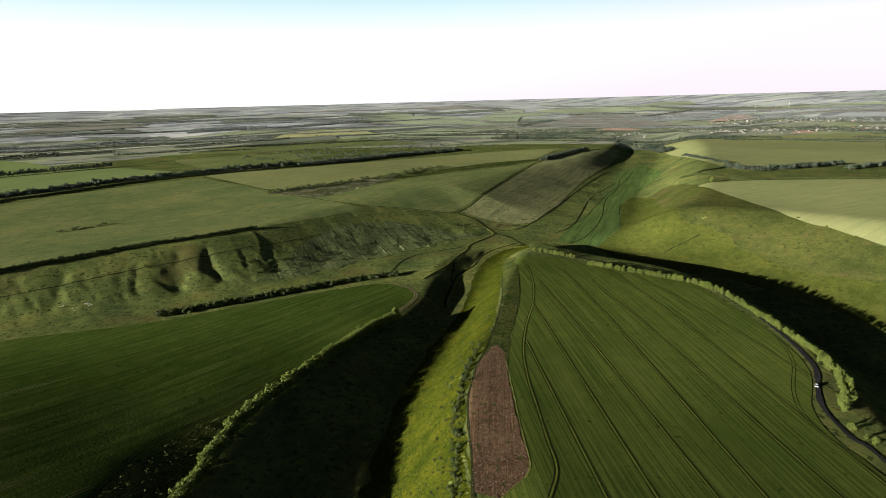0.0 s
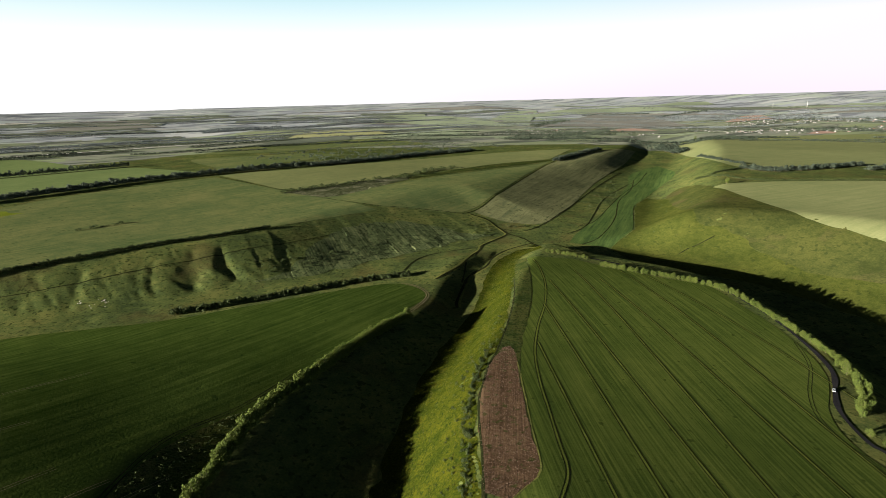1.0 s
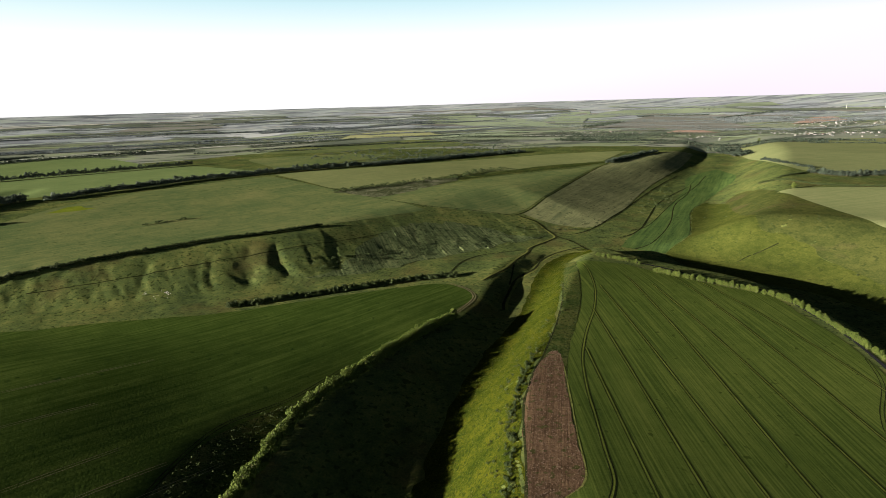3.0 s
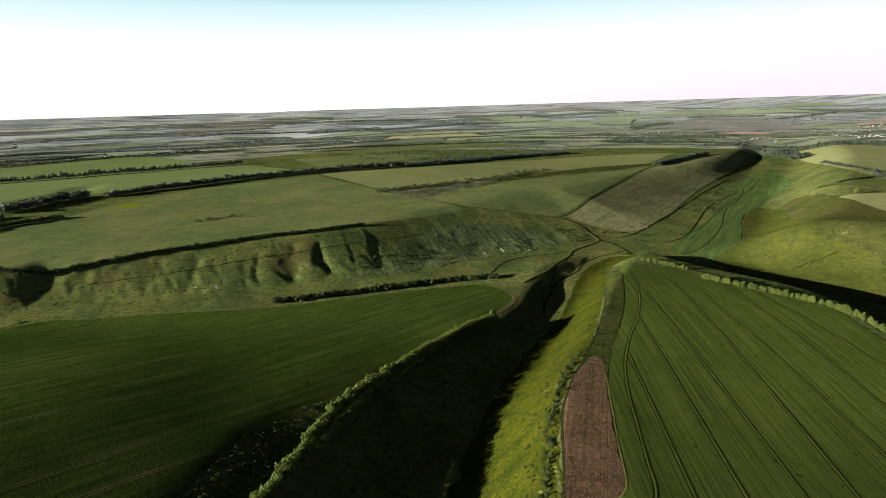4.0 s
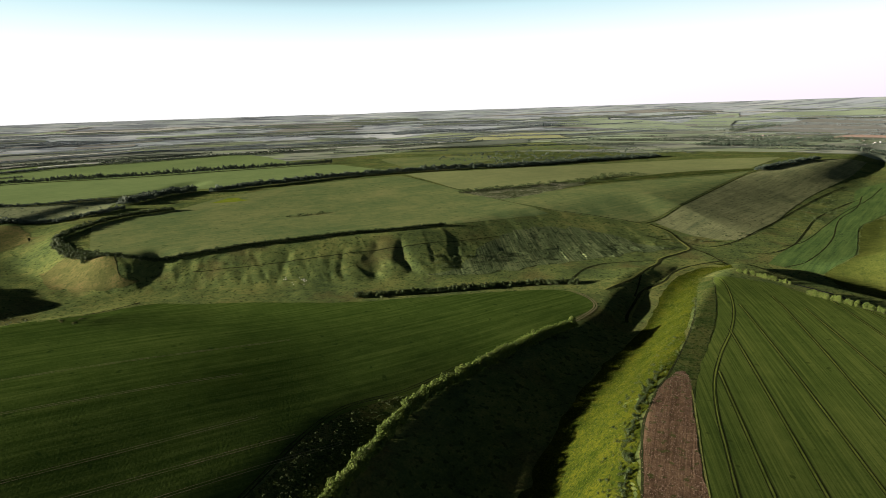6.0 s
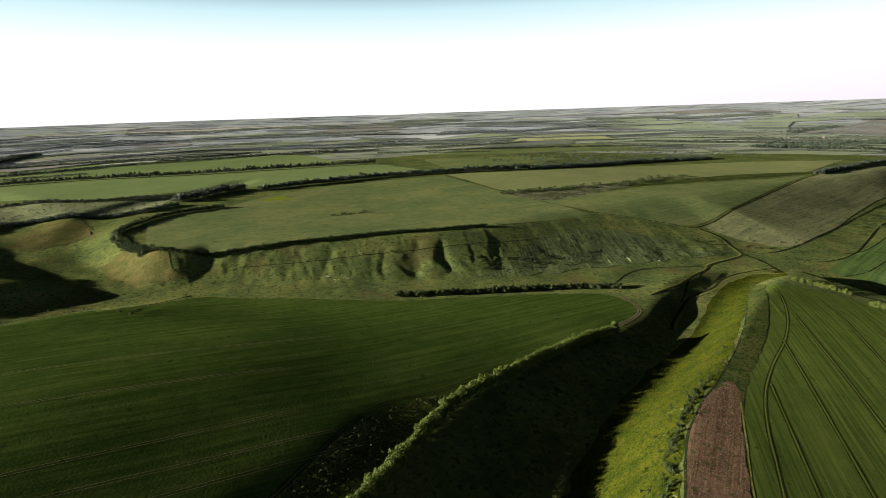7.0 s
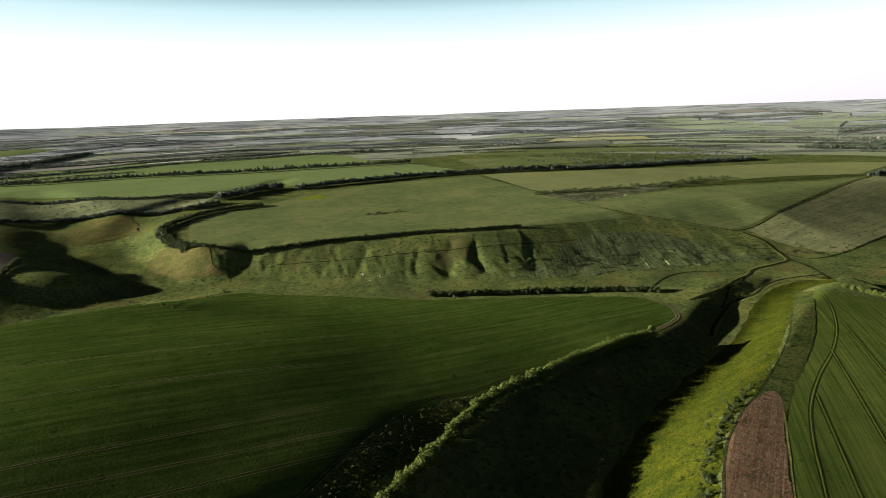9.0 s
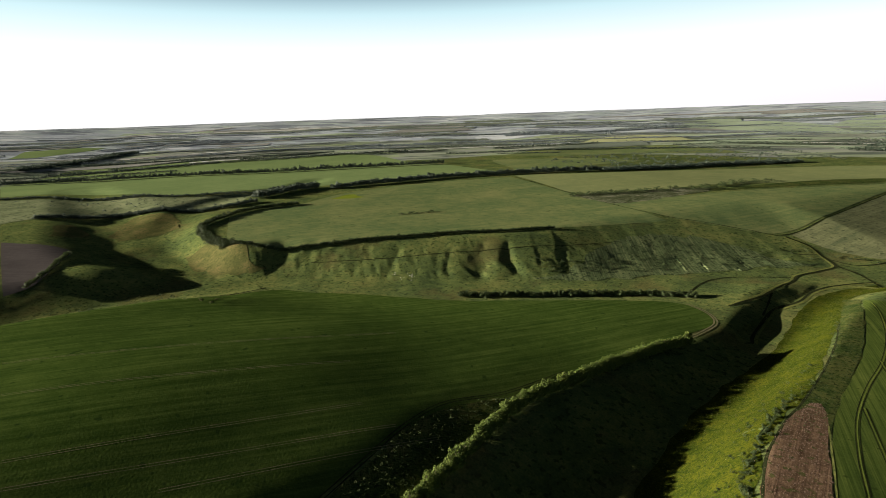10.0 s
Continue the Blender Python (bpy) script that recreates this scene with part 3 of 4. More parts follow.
def hedge(name, line, tall, wide, label, seed, gap=None, mat=None, ragged=0.35, count=60, rows=1, category="hedge", thin=0.0, leaf=1.0):
    """A hedge or belt of bushes: many clumps on short stems, joined into one mesh."""
    rng = np.random.default_rng(seed)
    gap = gap or tall * 0.3
    n = max(2, int(length(line) / gap))
    pts = even(line, n)
    d = np.gradient(pts, axis=0)
    d /= np.hypot(*d.T)[:, None] + 1e-9
    quads, verts, faces = [], [], []
    for i in range(n):
        for k in range(rows):
            if rng.random() < thin:
                continue
            off = rng.normal() * wide * 0.22 + (k - (rows - 1) / 2) * wide / max(rows, 1)
            x, y = pts[i][0] - d[i][1] * off + rng.normal() * gap * 0.3, pts[i][1] + d[i][0] * off + rng.normal() * gap * 0.3
            h = tall * float(np.clip(1 + ragged * rng.normal() * 0.6, 0.45, 1.5))
            z = float(lay(x, y))
            w = wide / (2 * rows) * rng.uniform(0.75, 1.2) + 0.15 * h
            blobs = [(x, y, z + h * 0.38, w, w, h * 0.36), (x + rng.normal() * w * 0.4, y + rng.normal() * w * 0.4, z + h * 0.68, w * 0.7, w * 0.7, h * 0.3)]
            quads.append(leaves(rng, blobs, count, (h * 0.11 + 0.12) * leaf, 0.5))
            limb(verts, faces, (x, y, z - 0.3), (x, y, z + h * 0.6), 0.03 * h, 0.012 * h, 4)
    top = tagged(new(name), label, category, kind="stuff")
    s = new("stems", mesh_of("stems", verts, faces, BARK))
    c = new("foliage", leaf_mesh("foliage", np.vstack(quads), mat or LEAF_DARK))
    s.parent = c.parent = top
    return top


def scatter(name, near, far, number, tall, label, seed, mat=None, count=22, category="shrub"):
    """Shrubs strewn between two lines, as one object."""
    rng = np.random.default_rng(seed)
    a, b = even(near, 200), even(far, 200)
    quads, verts, faces = [], [], []
    for i in range(number):
        j, t = rng.integers(200), rng.random()
        x, y = a[j] * (1 - t) + b[j] * t + rng.normal(size=2) * tall * 0.5
        h = tall * rng.uniform(0.5, 1.3)
        z = float(lay(x, y))
        w = h * rng.uniform(0.45, 0.8)
        quads.append(leaves(rng, [(x, y, z + h * 0.42, w, w, h * 0.5)], count, h * 0.14 + 0.1, 0.5))
        limb(verts, faces, (x, y, z - 0.3), (x, y, z + h * 0.5), 0.03 * h, 0.012 * h, 4)
    top = tagged(new(name), label, category, kind="stuff")
    s = new("stems", mesh_of("stems", verts, faces, BARK))
    c = new("foliage", leaf_mesh("foliage", np.vstack(quads), mat or LEAF_DARK))
    s.parent = c.parent = top
    return top


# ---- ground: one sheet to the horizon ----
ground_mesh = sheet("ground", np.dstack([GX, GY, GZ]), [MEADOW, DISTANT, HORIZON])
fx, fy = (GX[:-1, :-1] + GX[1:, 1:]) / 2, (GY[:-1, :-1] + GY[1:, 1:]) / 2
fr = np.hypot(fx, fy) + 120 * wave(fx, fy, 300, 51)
# beyond about 1900 m and 3000 m faces take the haze-coloured materials
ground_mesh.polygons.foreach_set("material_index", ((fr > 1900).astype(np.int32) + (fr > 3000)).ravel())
tagged(new("ground", ground_mesh), "rolling green steppe meadow cut by grassy valleys", "ground", kind="structure")

# ---- fields ----
field("field_1", [(-4, 120), (5, 165), (22, 190), (27, 195), (37, 207), (38, 224), (38, 243), (39, 277), (41, 312), (49, 356), (63, 413), (72, 471), (83, 585)], [(225, 90), (212, 216), (208, 234), (208, 254), (214, 273), (227, 292), (238, 311), (244, 332), (245, 355), (244, 387), (239, 421), (233, 469), (202, 490), (163, 530), (131, 570)], CROP_R, "smooth green grain field with tractor lines on the spur", 0.05, 5.0)
field("field_2", [(-240, -300), (-215, -100), (-190, 60), (-175, 154), (-173, 192), (-165, 242), (-135, 293), (-113, 343), (-85, 394), (-52, 449), (-31, 482)], [(-866, -169), (-659, -23), (-558, 103), (-524, 227), (-502, 315), (-475, 386), (-419, 402), (-363, 422), (-268, 444), (-165, 495), (-90, 529), (-56, 530), (-38, 514), (-27, 494)], CROP_L, "dark green grain field sloping to a tree row", 0.05, 6.0)
field("grass_bank", [(-66, 120), (-56, 190), (-48, 241), (-40, 288), (-33, 336), (-20, 382), (-1, 428), (15, 476), (31, 548), (48, 613), (78, 660), (108, 692)], [(-2, 120), (6, 165), (9, 195), (10, 236), (12, 280), (19, 312), (29, 343), (42, 398), (55, 476), (69, 572), (83, 618), (107, 627)], FLOWERY, "sunlit bank of yellowing grass above the shaded valley", 0.02, 4.0, 2.5)
field("fallow_strip", [(10, 194), (11, 217), (11, 245), (12, 269), (16, 290), (21, 311), (27, 324), (32, 334)], [(21, 189), (27, 195), (37, 207), (37, 238), (38, 274), (38, 294), (39, 312), (39, 327), (37, 336)], STUBBLE, "strip of dry brown weeds beside the grain", 0.07, 2.0, 1.1)
field("scrub_strip", [(20, 306), (28, 332), (41, 384), (51, 437), (58, 495), (73, 617)], [(39, 304), (45, 337), (54, 377), (65, 426), (73, 490), (82, 589)], SCRUB, "rough strip of brown and green scrub", 0.05, 2.5, 1.2)
field("scrub_wedge", [(-171, 157), (-170, 188), (-170, 225), (-162, 256), (-144, 285)], [(-137, 182), (-135, 213), (-134, 250), (-131, 275), (-125, 299)], SCRUB, "dark rough scrub between field and tree row", 0.1, 4.0, 1.5)
field("field_3", [(-626, 443), (-560, 455), (-506, 493), (-424, 560), (-332, 630), (-251, 696), (-123, 821)], [(-778, 563), (-782, 607), (-751, 699), (-754, 811), (-710, 948), (-626, 1053), (-518, 1145)], CROP_N, "even green upland field behind a hedge", 0.1, 8.0)
field("field_4", [(-501, 1153), (-397, 1059), (-321, 995), (-242, 1022), (-164, 1094), (-77, 1198), (27, 1263), (144, 1353), (259, 1436)], [(-522, 1172), (-454, 1220), (-373, 1255), (-205, 1386), (-93, 1472), (1, 1548), (103, 1610), (209, 1645), (375, 1689)], CROP_P, "pale olive grain field along a tree belt", 0.1, 10.0)
field("field_5", [(-301, 961), (-213, 890), (-129, 843), (-75, 844), (-20, 847), (22, 864), (70, 950), (153, 1151), (235, 1342)], [(-272, 968), (-191, 981), (-133, 1023), (-70, 1086), (-13, 1150), (51, 1201), (120, 1255), (180, 1303), (245, 1376)], CROP_N, "light green sloping meadow above the valley", 0.1, 10.0)
field("fallow_strip", [(-94, 1088), (-25, 1160), (66, 1240), (168, 1316), (259, 1398)], [(-89, 1103), (-13, 1216), (84, 1324), (176, 1386), (268, 1421)], SCRUB, "narrow dull strip between upland fields", 0.15, 10.0)
field("old_diggings", [(-312, 957), (-262, 931), (-217, 910), (-185, 947), (-142, 1012), (-94, 1088)], [(-299, 993), (-261, 1012), (-233, 1033), (-195, 1068), (-143, 1107), (-91, 1135)], STONY, "stony grey patch of old diggings", 0.2, 6.0, 5.0)
field("weed_patch", [(-733, 764), (-700, 784), (-676, 808)], [(-755, 796), (-731, 820), (-699, 826)], LIME, "small lime green patch of weeds in the field", 0.2, 6.0, 5.0, taper=0.4)
field("field_6", [(-1534, 506), (-1386, 620), (-1114, 666), (-997, 797), (-892, 887), (-772, 1031), (-673, 1133), (-562, 1225)], [(-1870, 623), (-1685, 761), (-1523, 919), (-1291, 1038), (-1111, 1205), (-980, 1314), (-878, 1412), (-734, 1331)], CROP_G, "bright green field between two tree belts", 0.1, 12.0)
field("field_7", [(-1890, 630), (-1703, 769), (-1541, 930), (-1306, 1051), (-1126, 1221), (-995, 1333), (-891, 1433)], [(-2421, 819), (-2465, 1023), (-2076, 1263), (-1799, 1456), (-1618, 1625), (-1374, 1768), (-1052, 1735)], CROP_G, "light green field beyond a row of trees", 0.1, 16.0, taper=0.25)
field("field_8", [(-2968, 1012), (-2931, 1130), (-2969, 1342), (-3032, 1512)], [(-3266, 1120), (-3227, 1250), (-3171, 1383), (-3131, 1534)], CROP_G, "distant green field on the plain", 0.1, 25.0, taper=0.25)
field("pasture", [(-1080, 300), (-1080, 395), (-1020, 514), (-930, 575), (-870, 650)], [(-1438, 473), (-1339, 541), (-1192, 610), (-1053, 666), (-970, 774)], PASTURE, "rough pasture beyond the ravine, paled by painted haze", 0.05, 8.0, 4.0)
field("dry_slope", [(-699, 423), (-634, 397), (-568, 400), (-532, 432)], [(-725, 450), (-660, 450), (-600, 446), (-548, 458)], DRY_NOSE, "dry orange-brown grass on the hill nose", 0.08, 4.0, 5.0, taper=0.3)
field("dry_slope", [(-888, 417), (-850, 425), (-826, 470), (-825, 520)], [(-960, 462), (-971, 510), (-920, 540), (-869, 543)], DRY_NOSE, "dry orange-brown grass on a rounded hump", 0.08, 5.0, 6.0, taper=0.3)
field("dry_slope", [(-915, 350), (-908, 375), (-905, 400)], [(-972, 360), (-990, 400), (-978, 440)], DRY_NOSE, "dry brown grass on a low hump", 0.08, 5.0, 6.0, taper=0.4)
field("rilled_slope", [(-235, 552), (-167, 576), (-114, 622), (-55, 668), (1, 710), (39, 735), (64, 768)], [(-257, 588), (-217, 644), (-170, 705), (-122, 757), (-42, 812), (17, 820), (50, 800)], RILLED, "grey-green turf scored by erosion rills", 0.15, 4.0, 9.0, taper=0.4)
field("ploughed_field", [(-693, 210), (-692, 226), (-695, 243), (-724, 272), (-784, 318)], [(-931, 295), (-893, 308), (-861, 322), (-837, 329), (-814, 332)], PLOUGHED, "bare purple-brown ploughed field on a hilltop", 0.1, 6.0)
field("field_9", [(419, 858), (419, 718), (422, 625), (441, 574), (457, 523), (478, 462)], [(447, 864), (508, 862), (565, 850), (627, 835), (691, 816)], CROP_Y, "yellow-green grain field on the hill", 0.1, 8.0)
field("field_10", [(717, 1748), (639, 1418), (551, 1102), (562, 995), (614, 959), (726, 987), (839, 998)], [(822, 1949), (871, 1879), (1014, 1890), (1127, 1879), (1243, 1845), (1377, 1844), (1510, 1821)], CROP_Y, "large yellow-green field before the village", 0.1, 14.0)
field("hill_meadow", [(417, 1000), (386, 956), (352, 834), (326, 725), (314, 670), (334, 650), (347, 620), (350, 596), (371, 535), (419, 476), (455, 425)], [(430, 985), (428, 930), (424, 868), (428, 763), (427, 700), (426, 653), (430, 620), (436, 595), (446, 560), (456, 524), (478, 462)], OLIVE, "olive green meadow on the hillside", 0.05, 7.0, 2.5)
field("hill_foot", [(367, 1003), (320, 926), (271, 779), (243, 720), (222, 690), (204, 662), (224, 596), (270, 566), (308, 538), (337, 498), (354, 468), (370, 420), (385, 370)], [(386, 956), (352, 834), (326, 725), (314, 670), (334, 650), (347, 620), (349, 596), (359, 568), (371, 535), (396, 504), (419, 476), (455, 425)], FOOTHILL, "sunny yellow-green grass on the lower hillside", 0.25, 6.0, 2.5)
field("rough_slope", [(-668, -14), (-566, 106), (-532, 229), (-510, 315), (-484, 382)], [(-720, 10), (-630, 130), (-606, 240), (-585, 330), (-520, 400)], MEADOW, "dark rough grass slope beside the ditch", 0.05, 5.0, 2.0)
field("hillside", [(33, 861), (68, 927), (150, 1127), (262, 1373), (373, 1533), (465, 1628)], [(87, 819), (140, 815), (204, 926), (316, 1182), (464, 1454), (575, 1699)], HILLSIDE, "brownish dry grass slope above the valley", 0.05, 8.0)
field("valley_floor", [(156, 701), (180, 753), (264, 908), (373, 1141), (431, 1303), (500, 1400), (552, 1450)], [(204, 672), (220, 692), (241, 722), (269, 781), (318, 928), (365, 1005), (432, 1112), (505, 1220), (545, 1330), (556, 1440)], CROP_F, "blue-green valley floor with winding tracks", 0.05, 7.0)
field("field_11", [(-756, 2404), (-656, 2428), (-561, 2456), (-435, 2471), (-285, 2512)], [(-770, 2502), (-712, 2643), (-623, 2740), (-485, 2766), (-314, 2650)], YELLOW, "distant bright yellow field", 3.0, 25.0, taper=0.12)
field("clay_patch", [(659, 2321), (758, 2329), (873, 2309)], [(701, 2427), (803, 2429), (887, 2382)], BARE, "bare reddish clay ground by the village", 2.2, 25.0, taper=0.25)
field("quarry", [(1273, 2562), (1401, 2577), (1539, 2631)], [(1458, 2879), (1609, 2966), (1740, 2980)], BARE, "bare reddish quarry slope behind the village", 2.2, 25.0, taper=0.25)
field("clay_patch", [(1237, 1913), (1277, 1897), (1337, 1898)], [(1272, 1959), (1320, 1964), (1370, 1952)], BARE, "bare sandy ground at the village edge", 0.1, 25.0, taper=0.25)

# ---- road, tracks ----
path("road", [(140, 585), (170, 554), (206, 502), (237, 477), (247, 429), (251, 394), (251, 357), (249, 332), (244, 313), (232, 294), (222, 277), (218, 262), (217, 244), (221, 227), (215, 120)], 2.8, ASPHALT, "narrow dark asphalt road along the field", "road", 0.2)
path("dirt_path", [(-522, 1156), (-409, 1060), (-318, 984), (-226, 906), (-139, 847), (-75, 847), (-20, 850), (28, 860), (81, 962), (159, 1148), (267, 1397)], 1.9, EARTH, "dark worn path across the upland", extra=0.2)
VALLEY_TRACK = [(-21, 542), (2, 582), (11, 603), (33, 671), (38, 695), (65, 734), (77, 760), (65, 799), (52, 831), (26, 851)]
BROOK = [(1, 483), (1, 499), (8, 537), (17, 570), (37, 602), (48, 637), (71, 672), (108, 702)]
path("dirt_path", VALLEY_TRACK, 2.6, EARTH, "dark winding track on the valley floor", extra=0.14)
path("verge", VALLEY_TRACK, 2.4, PALE_GRASS, "pale trodden verge beside a winding track", "verge", 0.1, 3.0)
path("brook", BROOK, 2.6, EARTH, "narrow dark brook bed in the grass", "brook", 0.14)
path("verge", BROOK, 2.2, PALE_GRASS, "pale grassy bank of the brook", "verge", 0.1, -3.0)
path("dirt_path", [(-60, 578), (-52, 624), (-33, 655), (2, 674), (34, 686)], 1.8, EARTH, "thin path on the valley side")
path("dirt_path", [(7, 545), (10, 570), (13, 605)], 1.8, EARTH, "short dark side track in the valley")
path("dirt_path", [(77, 760), (97, 724), (112, 680), (130, 640), (144, 612)], 2.0, EARTH, "dark track round the tip of the spur", extra=0.2)
path("verge", [(70, 664), (84, 672), (100, 675), (114, 662)], 7.0, PALE_GRASS, "pale dry rim of the spur", "verge", 0.12)
path("dirt_path", [(20, 800), (40, 790), (62, 800)], 1.8, EARTH, "faint track joining the valley track")
path("dirt_path", [(273, 627), (286, 633), (300, 635), (322, 640)], 1.4, EARTH, "thin dark sheep track on the hillside", extra=0.35)
path("ditch", [(10, 190), (11, 217), (11, 245), (12, 269), (16, 290), (21, 311), (28, 332), (41, 384), (51, 437), (58, 495)], 1.3, EARTH, "dark shallow ditch along the dry strip", "ditch", 0.1)
path("verge", [(22, 189), (28, 196), (37.5, 208), (38, 238), (38.6, 274), (39, 312)], 0.8, PALE_GRASS, "pale grass edge of the dry strip", "verge", 0.12)
path("dirt_path", [(-490, 465), (-444, 489), (-392, 520), (-338, 558), (-300, 585), (-269, 607), (-218, 650), (-161, 710)], 1.2, EARTH, "thin trodden terrace path across the gullied slope")
path("dirt_path", [(75, 783), (103, 772), (145, 818), (212, 941), (325, 1170), (419, 1334)], 2.2, EARTH, "dark path at the foot of the slope")
path("ditch", [(-565, 100), (-531, 224), (-509, 305), (-489, 390)], 2.5, EARTH, "dark overgrown ditch at the field edge", "ditch")
for line in ([(171, 690), (206, 728), (259, 840), (309, 984), (369, 1102), (418, 1233)], [(188, 788), (223, 824), (276, 932), (329, 1039), (416, 1195), (487, 1344)], [(134, 750), (166, 749), (202, 795), (239, 887), (285, 1001), (367, 1142), (407, 1197)]):
    path("dirt_path", line, 1.8, EARTH, "dark winding wheel track on the valley floor")
track("field_track", [(43, 189), (50, 208), (50, 230), (50, 260), (50, 291), (53, 329), (62, 372), (75, 419), (84, 471), (88, 534), (87, 570)], EARTH, "two dark ruts of a headland track", 0.42, 1.9, 0.1, GRAIN_CROWN)
track("field_track", [(245, 355), (235, 323), (214, 290), (204, 267), (203, 246), (207, 230), (211, 215)], EARTH, "two dark ruts beside the road", 0.45, 2.0)
track("field_track", [(-57, 533), (-37, 515), (-28, 493), (-37, 466), (-45, 448)], PALE_EARTH, "pale curved track round the field tip", 1.0, 2.4)
track("field_track", [(-174, 155), (-173, 187), (-172, 228), (-165, 262), (-138, 299), (-114, 347)], EARTH, "ruts along the lower field edge", 0.7, 2.2)
TRAM = [(58, 332), (68, 191), (75, 402), (91, 193), (92, 459), (119, 195), (123, 493), (142, 197), (142, 468), (178, 200), (168, 515), (201, 261), (190, 490), (231, 320)]
for a, b in zip(TRAM[::2], TRAM[1::2]):
    a, b = (a[0] - 0.08 * (b[0] - a[0]), a[1] - 0.08 * (b[1] - a[1])), (b[0] + 0.25 * (b[0] - a[0]), b[1] + 0.25 * (b[1] - a[1]))
    m = ((a[0] + b[0]) / 2, (a[1] + b[1]) / 2)
    track("tractor_line", [a, m, b], EARTH, "pair of straight tractor ruts in the grain", 0.42, 1.9, 0.12, GRAIN_CROWN)
TRAM_LEFT = [(-313, 78), (-205, 226), (-293, 70), (-176, 222), (-237, 112), (-150, 231), (-383, 103), (-245, 261), (-435, 122), (-251, 324)]
for a, b in zip(TRAM_LEFT[::2], TRAM_LEFT[1::2]):
    m = ((a[0] + b[0]) / 2, (a[1] + b[1]) / 2)
    track("tractor_line", [a, m, b], PALE_EARTH, "pair of faint pale tractor ruts in the grain", 0.35, 1.9, 0.12)

# ---- trees and hedges ----
FRESH = [tree(100 + k, 10.6, 6.4, LEAF, "young leafy tree with a sunlit yellow-green crown", 520, 0.42) for k in range(5)]
for k, ob in enumerate(FRESH):
    stand(ob, -152 - k * 1.0, 95 - k * 4.0, 40 * k, 1.0)
    tagged(ob, group="trees of the west row")
tree_row(FRESH, [(-150, 110), (-138, 160), (-133, 217), (-131, 234), (-130, 260), (-127, 280), (-121, 303), (-109, 327), (-96, 353), (-80, 385), (-61, 414), (-43, 440)], 2.9, "young leafy tree in a dense row on the field edge", "trees of the west row", 1, 0.5, (0.85, 1.15))
tree_row(FRESH, [(153, 535), (181, 511), (224, 477), (243, 452), (250, 408), (254, 369), (257, 341), (258, 319), (246, 292), (229, 269)], 2.1, "young leafy tree beside the asphalt road", "trees along the road", 2, 0.7, (0.42, 0.7), 0.02)
tree_row(FRESH, [(254, 324), (252, 306), (248, 286), (234, 271)], 3.4, "young leafy tree at the road bend", "trees along the road", 3, 1.3, (0.5, 0.82), 0.1)
tree_row(FRESH, [(221, 254), (224, 245), (227, 235)], 4.0, "small leafy tree below the road bend", "trees along the road", 4, 0.8, (0.33, 0.58), 0.15)
tree_row(FRESH, [(108, 605), (125, 591), (147, 570)], 3.2, "small dark tree at the tip of the grain field", "trees along the road", 5, 0.8, (0.42, 0.62))
hedge("tree_belt", [(-1890, 630), (-1703, 769), (-1541, 930), (-1306, 1051), (-1126, 1221), (-995, 1333), (-895, 1456)], 13.0, 4.0, "row of tall slim trees in a shelter belt", 9, gap=3.0, mat=LEAF_FAR, category="tree belt", ragged=0.4, count=36, leaf=0.9, thin=0.0)
hedge("undergrowth", [(-150, 110), (-138, 160), (-133, 217), (-131, 234), (-130, 260), (-127, 280), (-121, 303), (-109, 327), (-96, 353), (-80, 385), (-61, 414), (-43, 440)], 4.8, 5.0, "leafy undergrowth beneath the tree row", 10, gap=1.0, mat=LEAF, count=80, category="shrub")
hedge("hedge", [(-269, 460), (-222, 483), (-170, 511), (-119, 539), (-83, 553), (-51, 559)], 5.0, 6.0, "dense dark hedge of bushes at the foot of the slope", 11, rows=2)
hedge("hedge", [(-623, 440), (-561, 455), (-505, 492), (-458, 529), (-410, 566), (-364, 608), (-312, 642), (-251, 693)], 4.0, 4.0, "dark hedge along the top of the gullied slope", 12)
hedge("hedge", [(-623, 440), (-689, 459), (-738, 481), (-768, 519), (-786, 569), (-790, 626), (-752, 693)], 6.0, 9.0, "bushy hedge curling round the hill nose", 13, rows=2)
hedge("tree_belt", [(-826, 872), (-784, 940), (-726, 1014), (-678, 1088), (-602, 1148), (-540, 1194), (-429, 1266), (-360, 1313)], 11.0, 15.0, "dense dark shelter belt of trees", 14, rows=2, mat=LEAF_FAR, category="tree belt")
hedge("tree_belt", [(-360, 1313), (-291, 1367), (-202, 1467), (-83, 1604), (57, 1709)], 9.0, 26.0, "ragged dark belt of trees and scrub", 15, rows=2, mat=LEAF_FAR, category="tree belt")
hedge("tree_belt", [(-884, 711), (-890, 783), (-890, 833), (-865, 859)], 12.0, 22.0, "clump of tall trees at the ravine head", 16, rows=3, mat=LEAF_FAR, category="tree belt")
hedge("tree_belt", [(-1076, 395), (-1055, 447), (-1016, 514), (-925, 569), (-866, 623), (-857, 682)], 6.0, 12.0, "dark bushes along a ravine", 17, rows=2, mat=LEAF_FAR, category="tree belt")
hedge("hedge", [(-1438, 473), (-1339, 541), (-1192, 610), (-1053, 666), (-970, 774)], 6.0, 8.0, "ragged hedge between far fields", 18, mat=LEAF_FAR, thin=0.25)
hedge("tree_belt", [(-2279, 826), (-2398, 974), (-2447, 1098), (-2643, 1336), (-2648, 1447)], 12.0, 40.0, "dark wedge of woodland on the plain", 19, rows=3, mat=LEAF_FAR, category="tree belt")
hedge("hedge", [(-694, 232), (-722, 268), (-793, 322)], 4.0, 4.0, "bushes along the ploughed field edge", 20)
hedge("hedge", [(264, 1385), (352, 1509), (437, 1616)], 9.0, 12.0, "dark trees on the slope ridge", 21, rows=2, mat=LEAF_FAR)
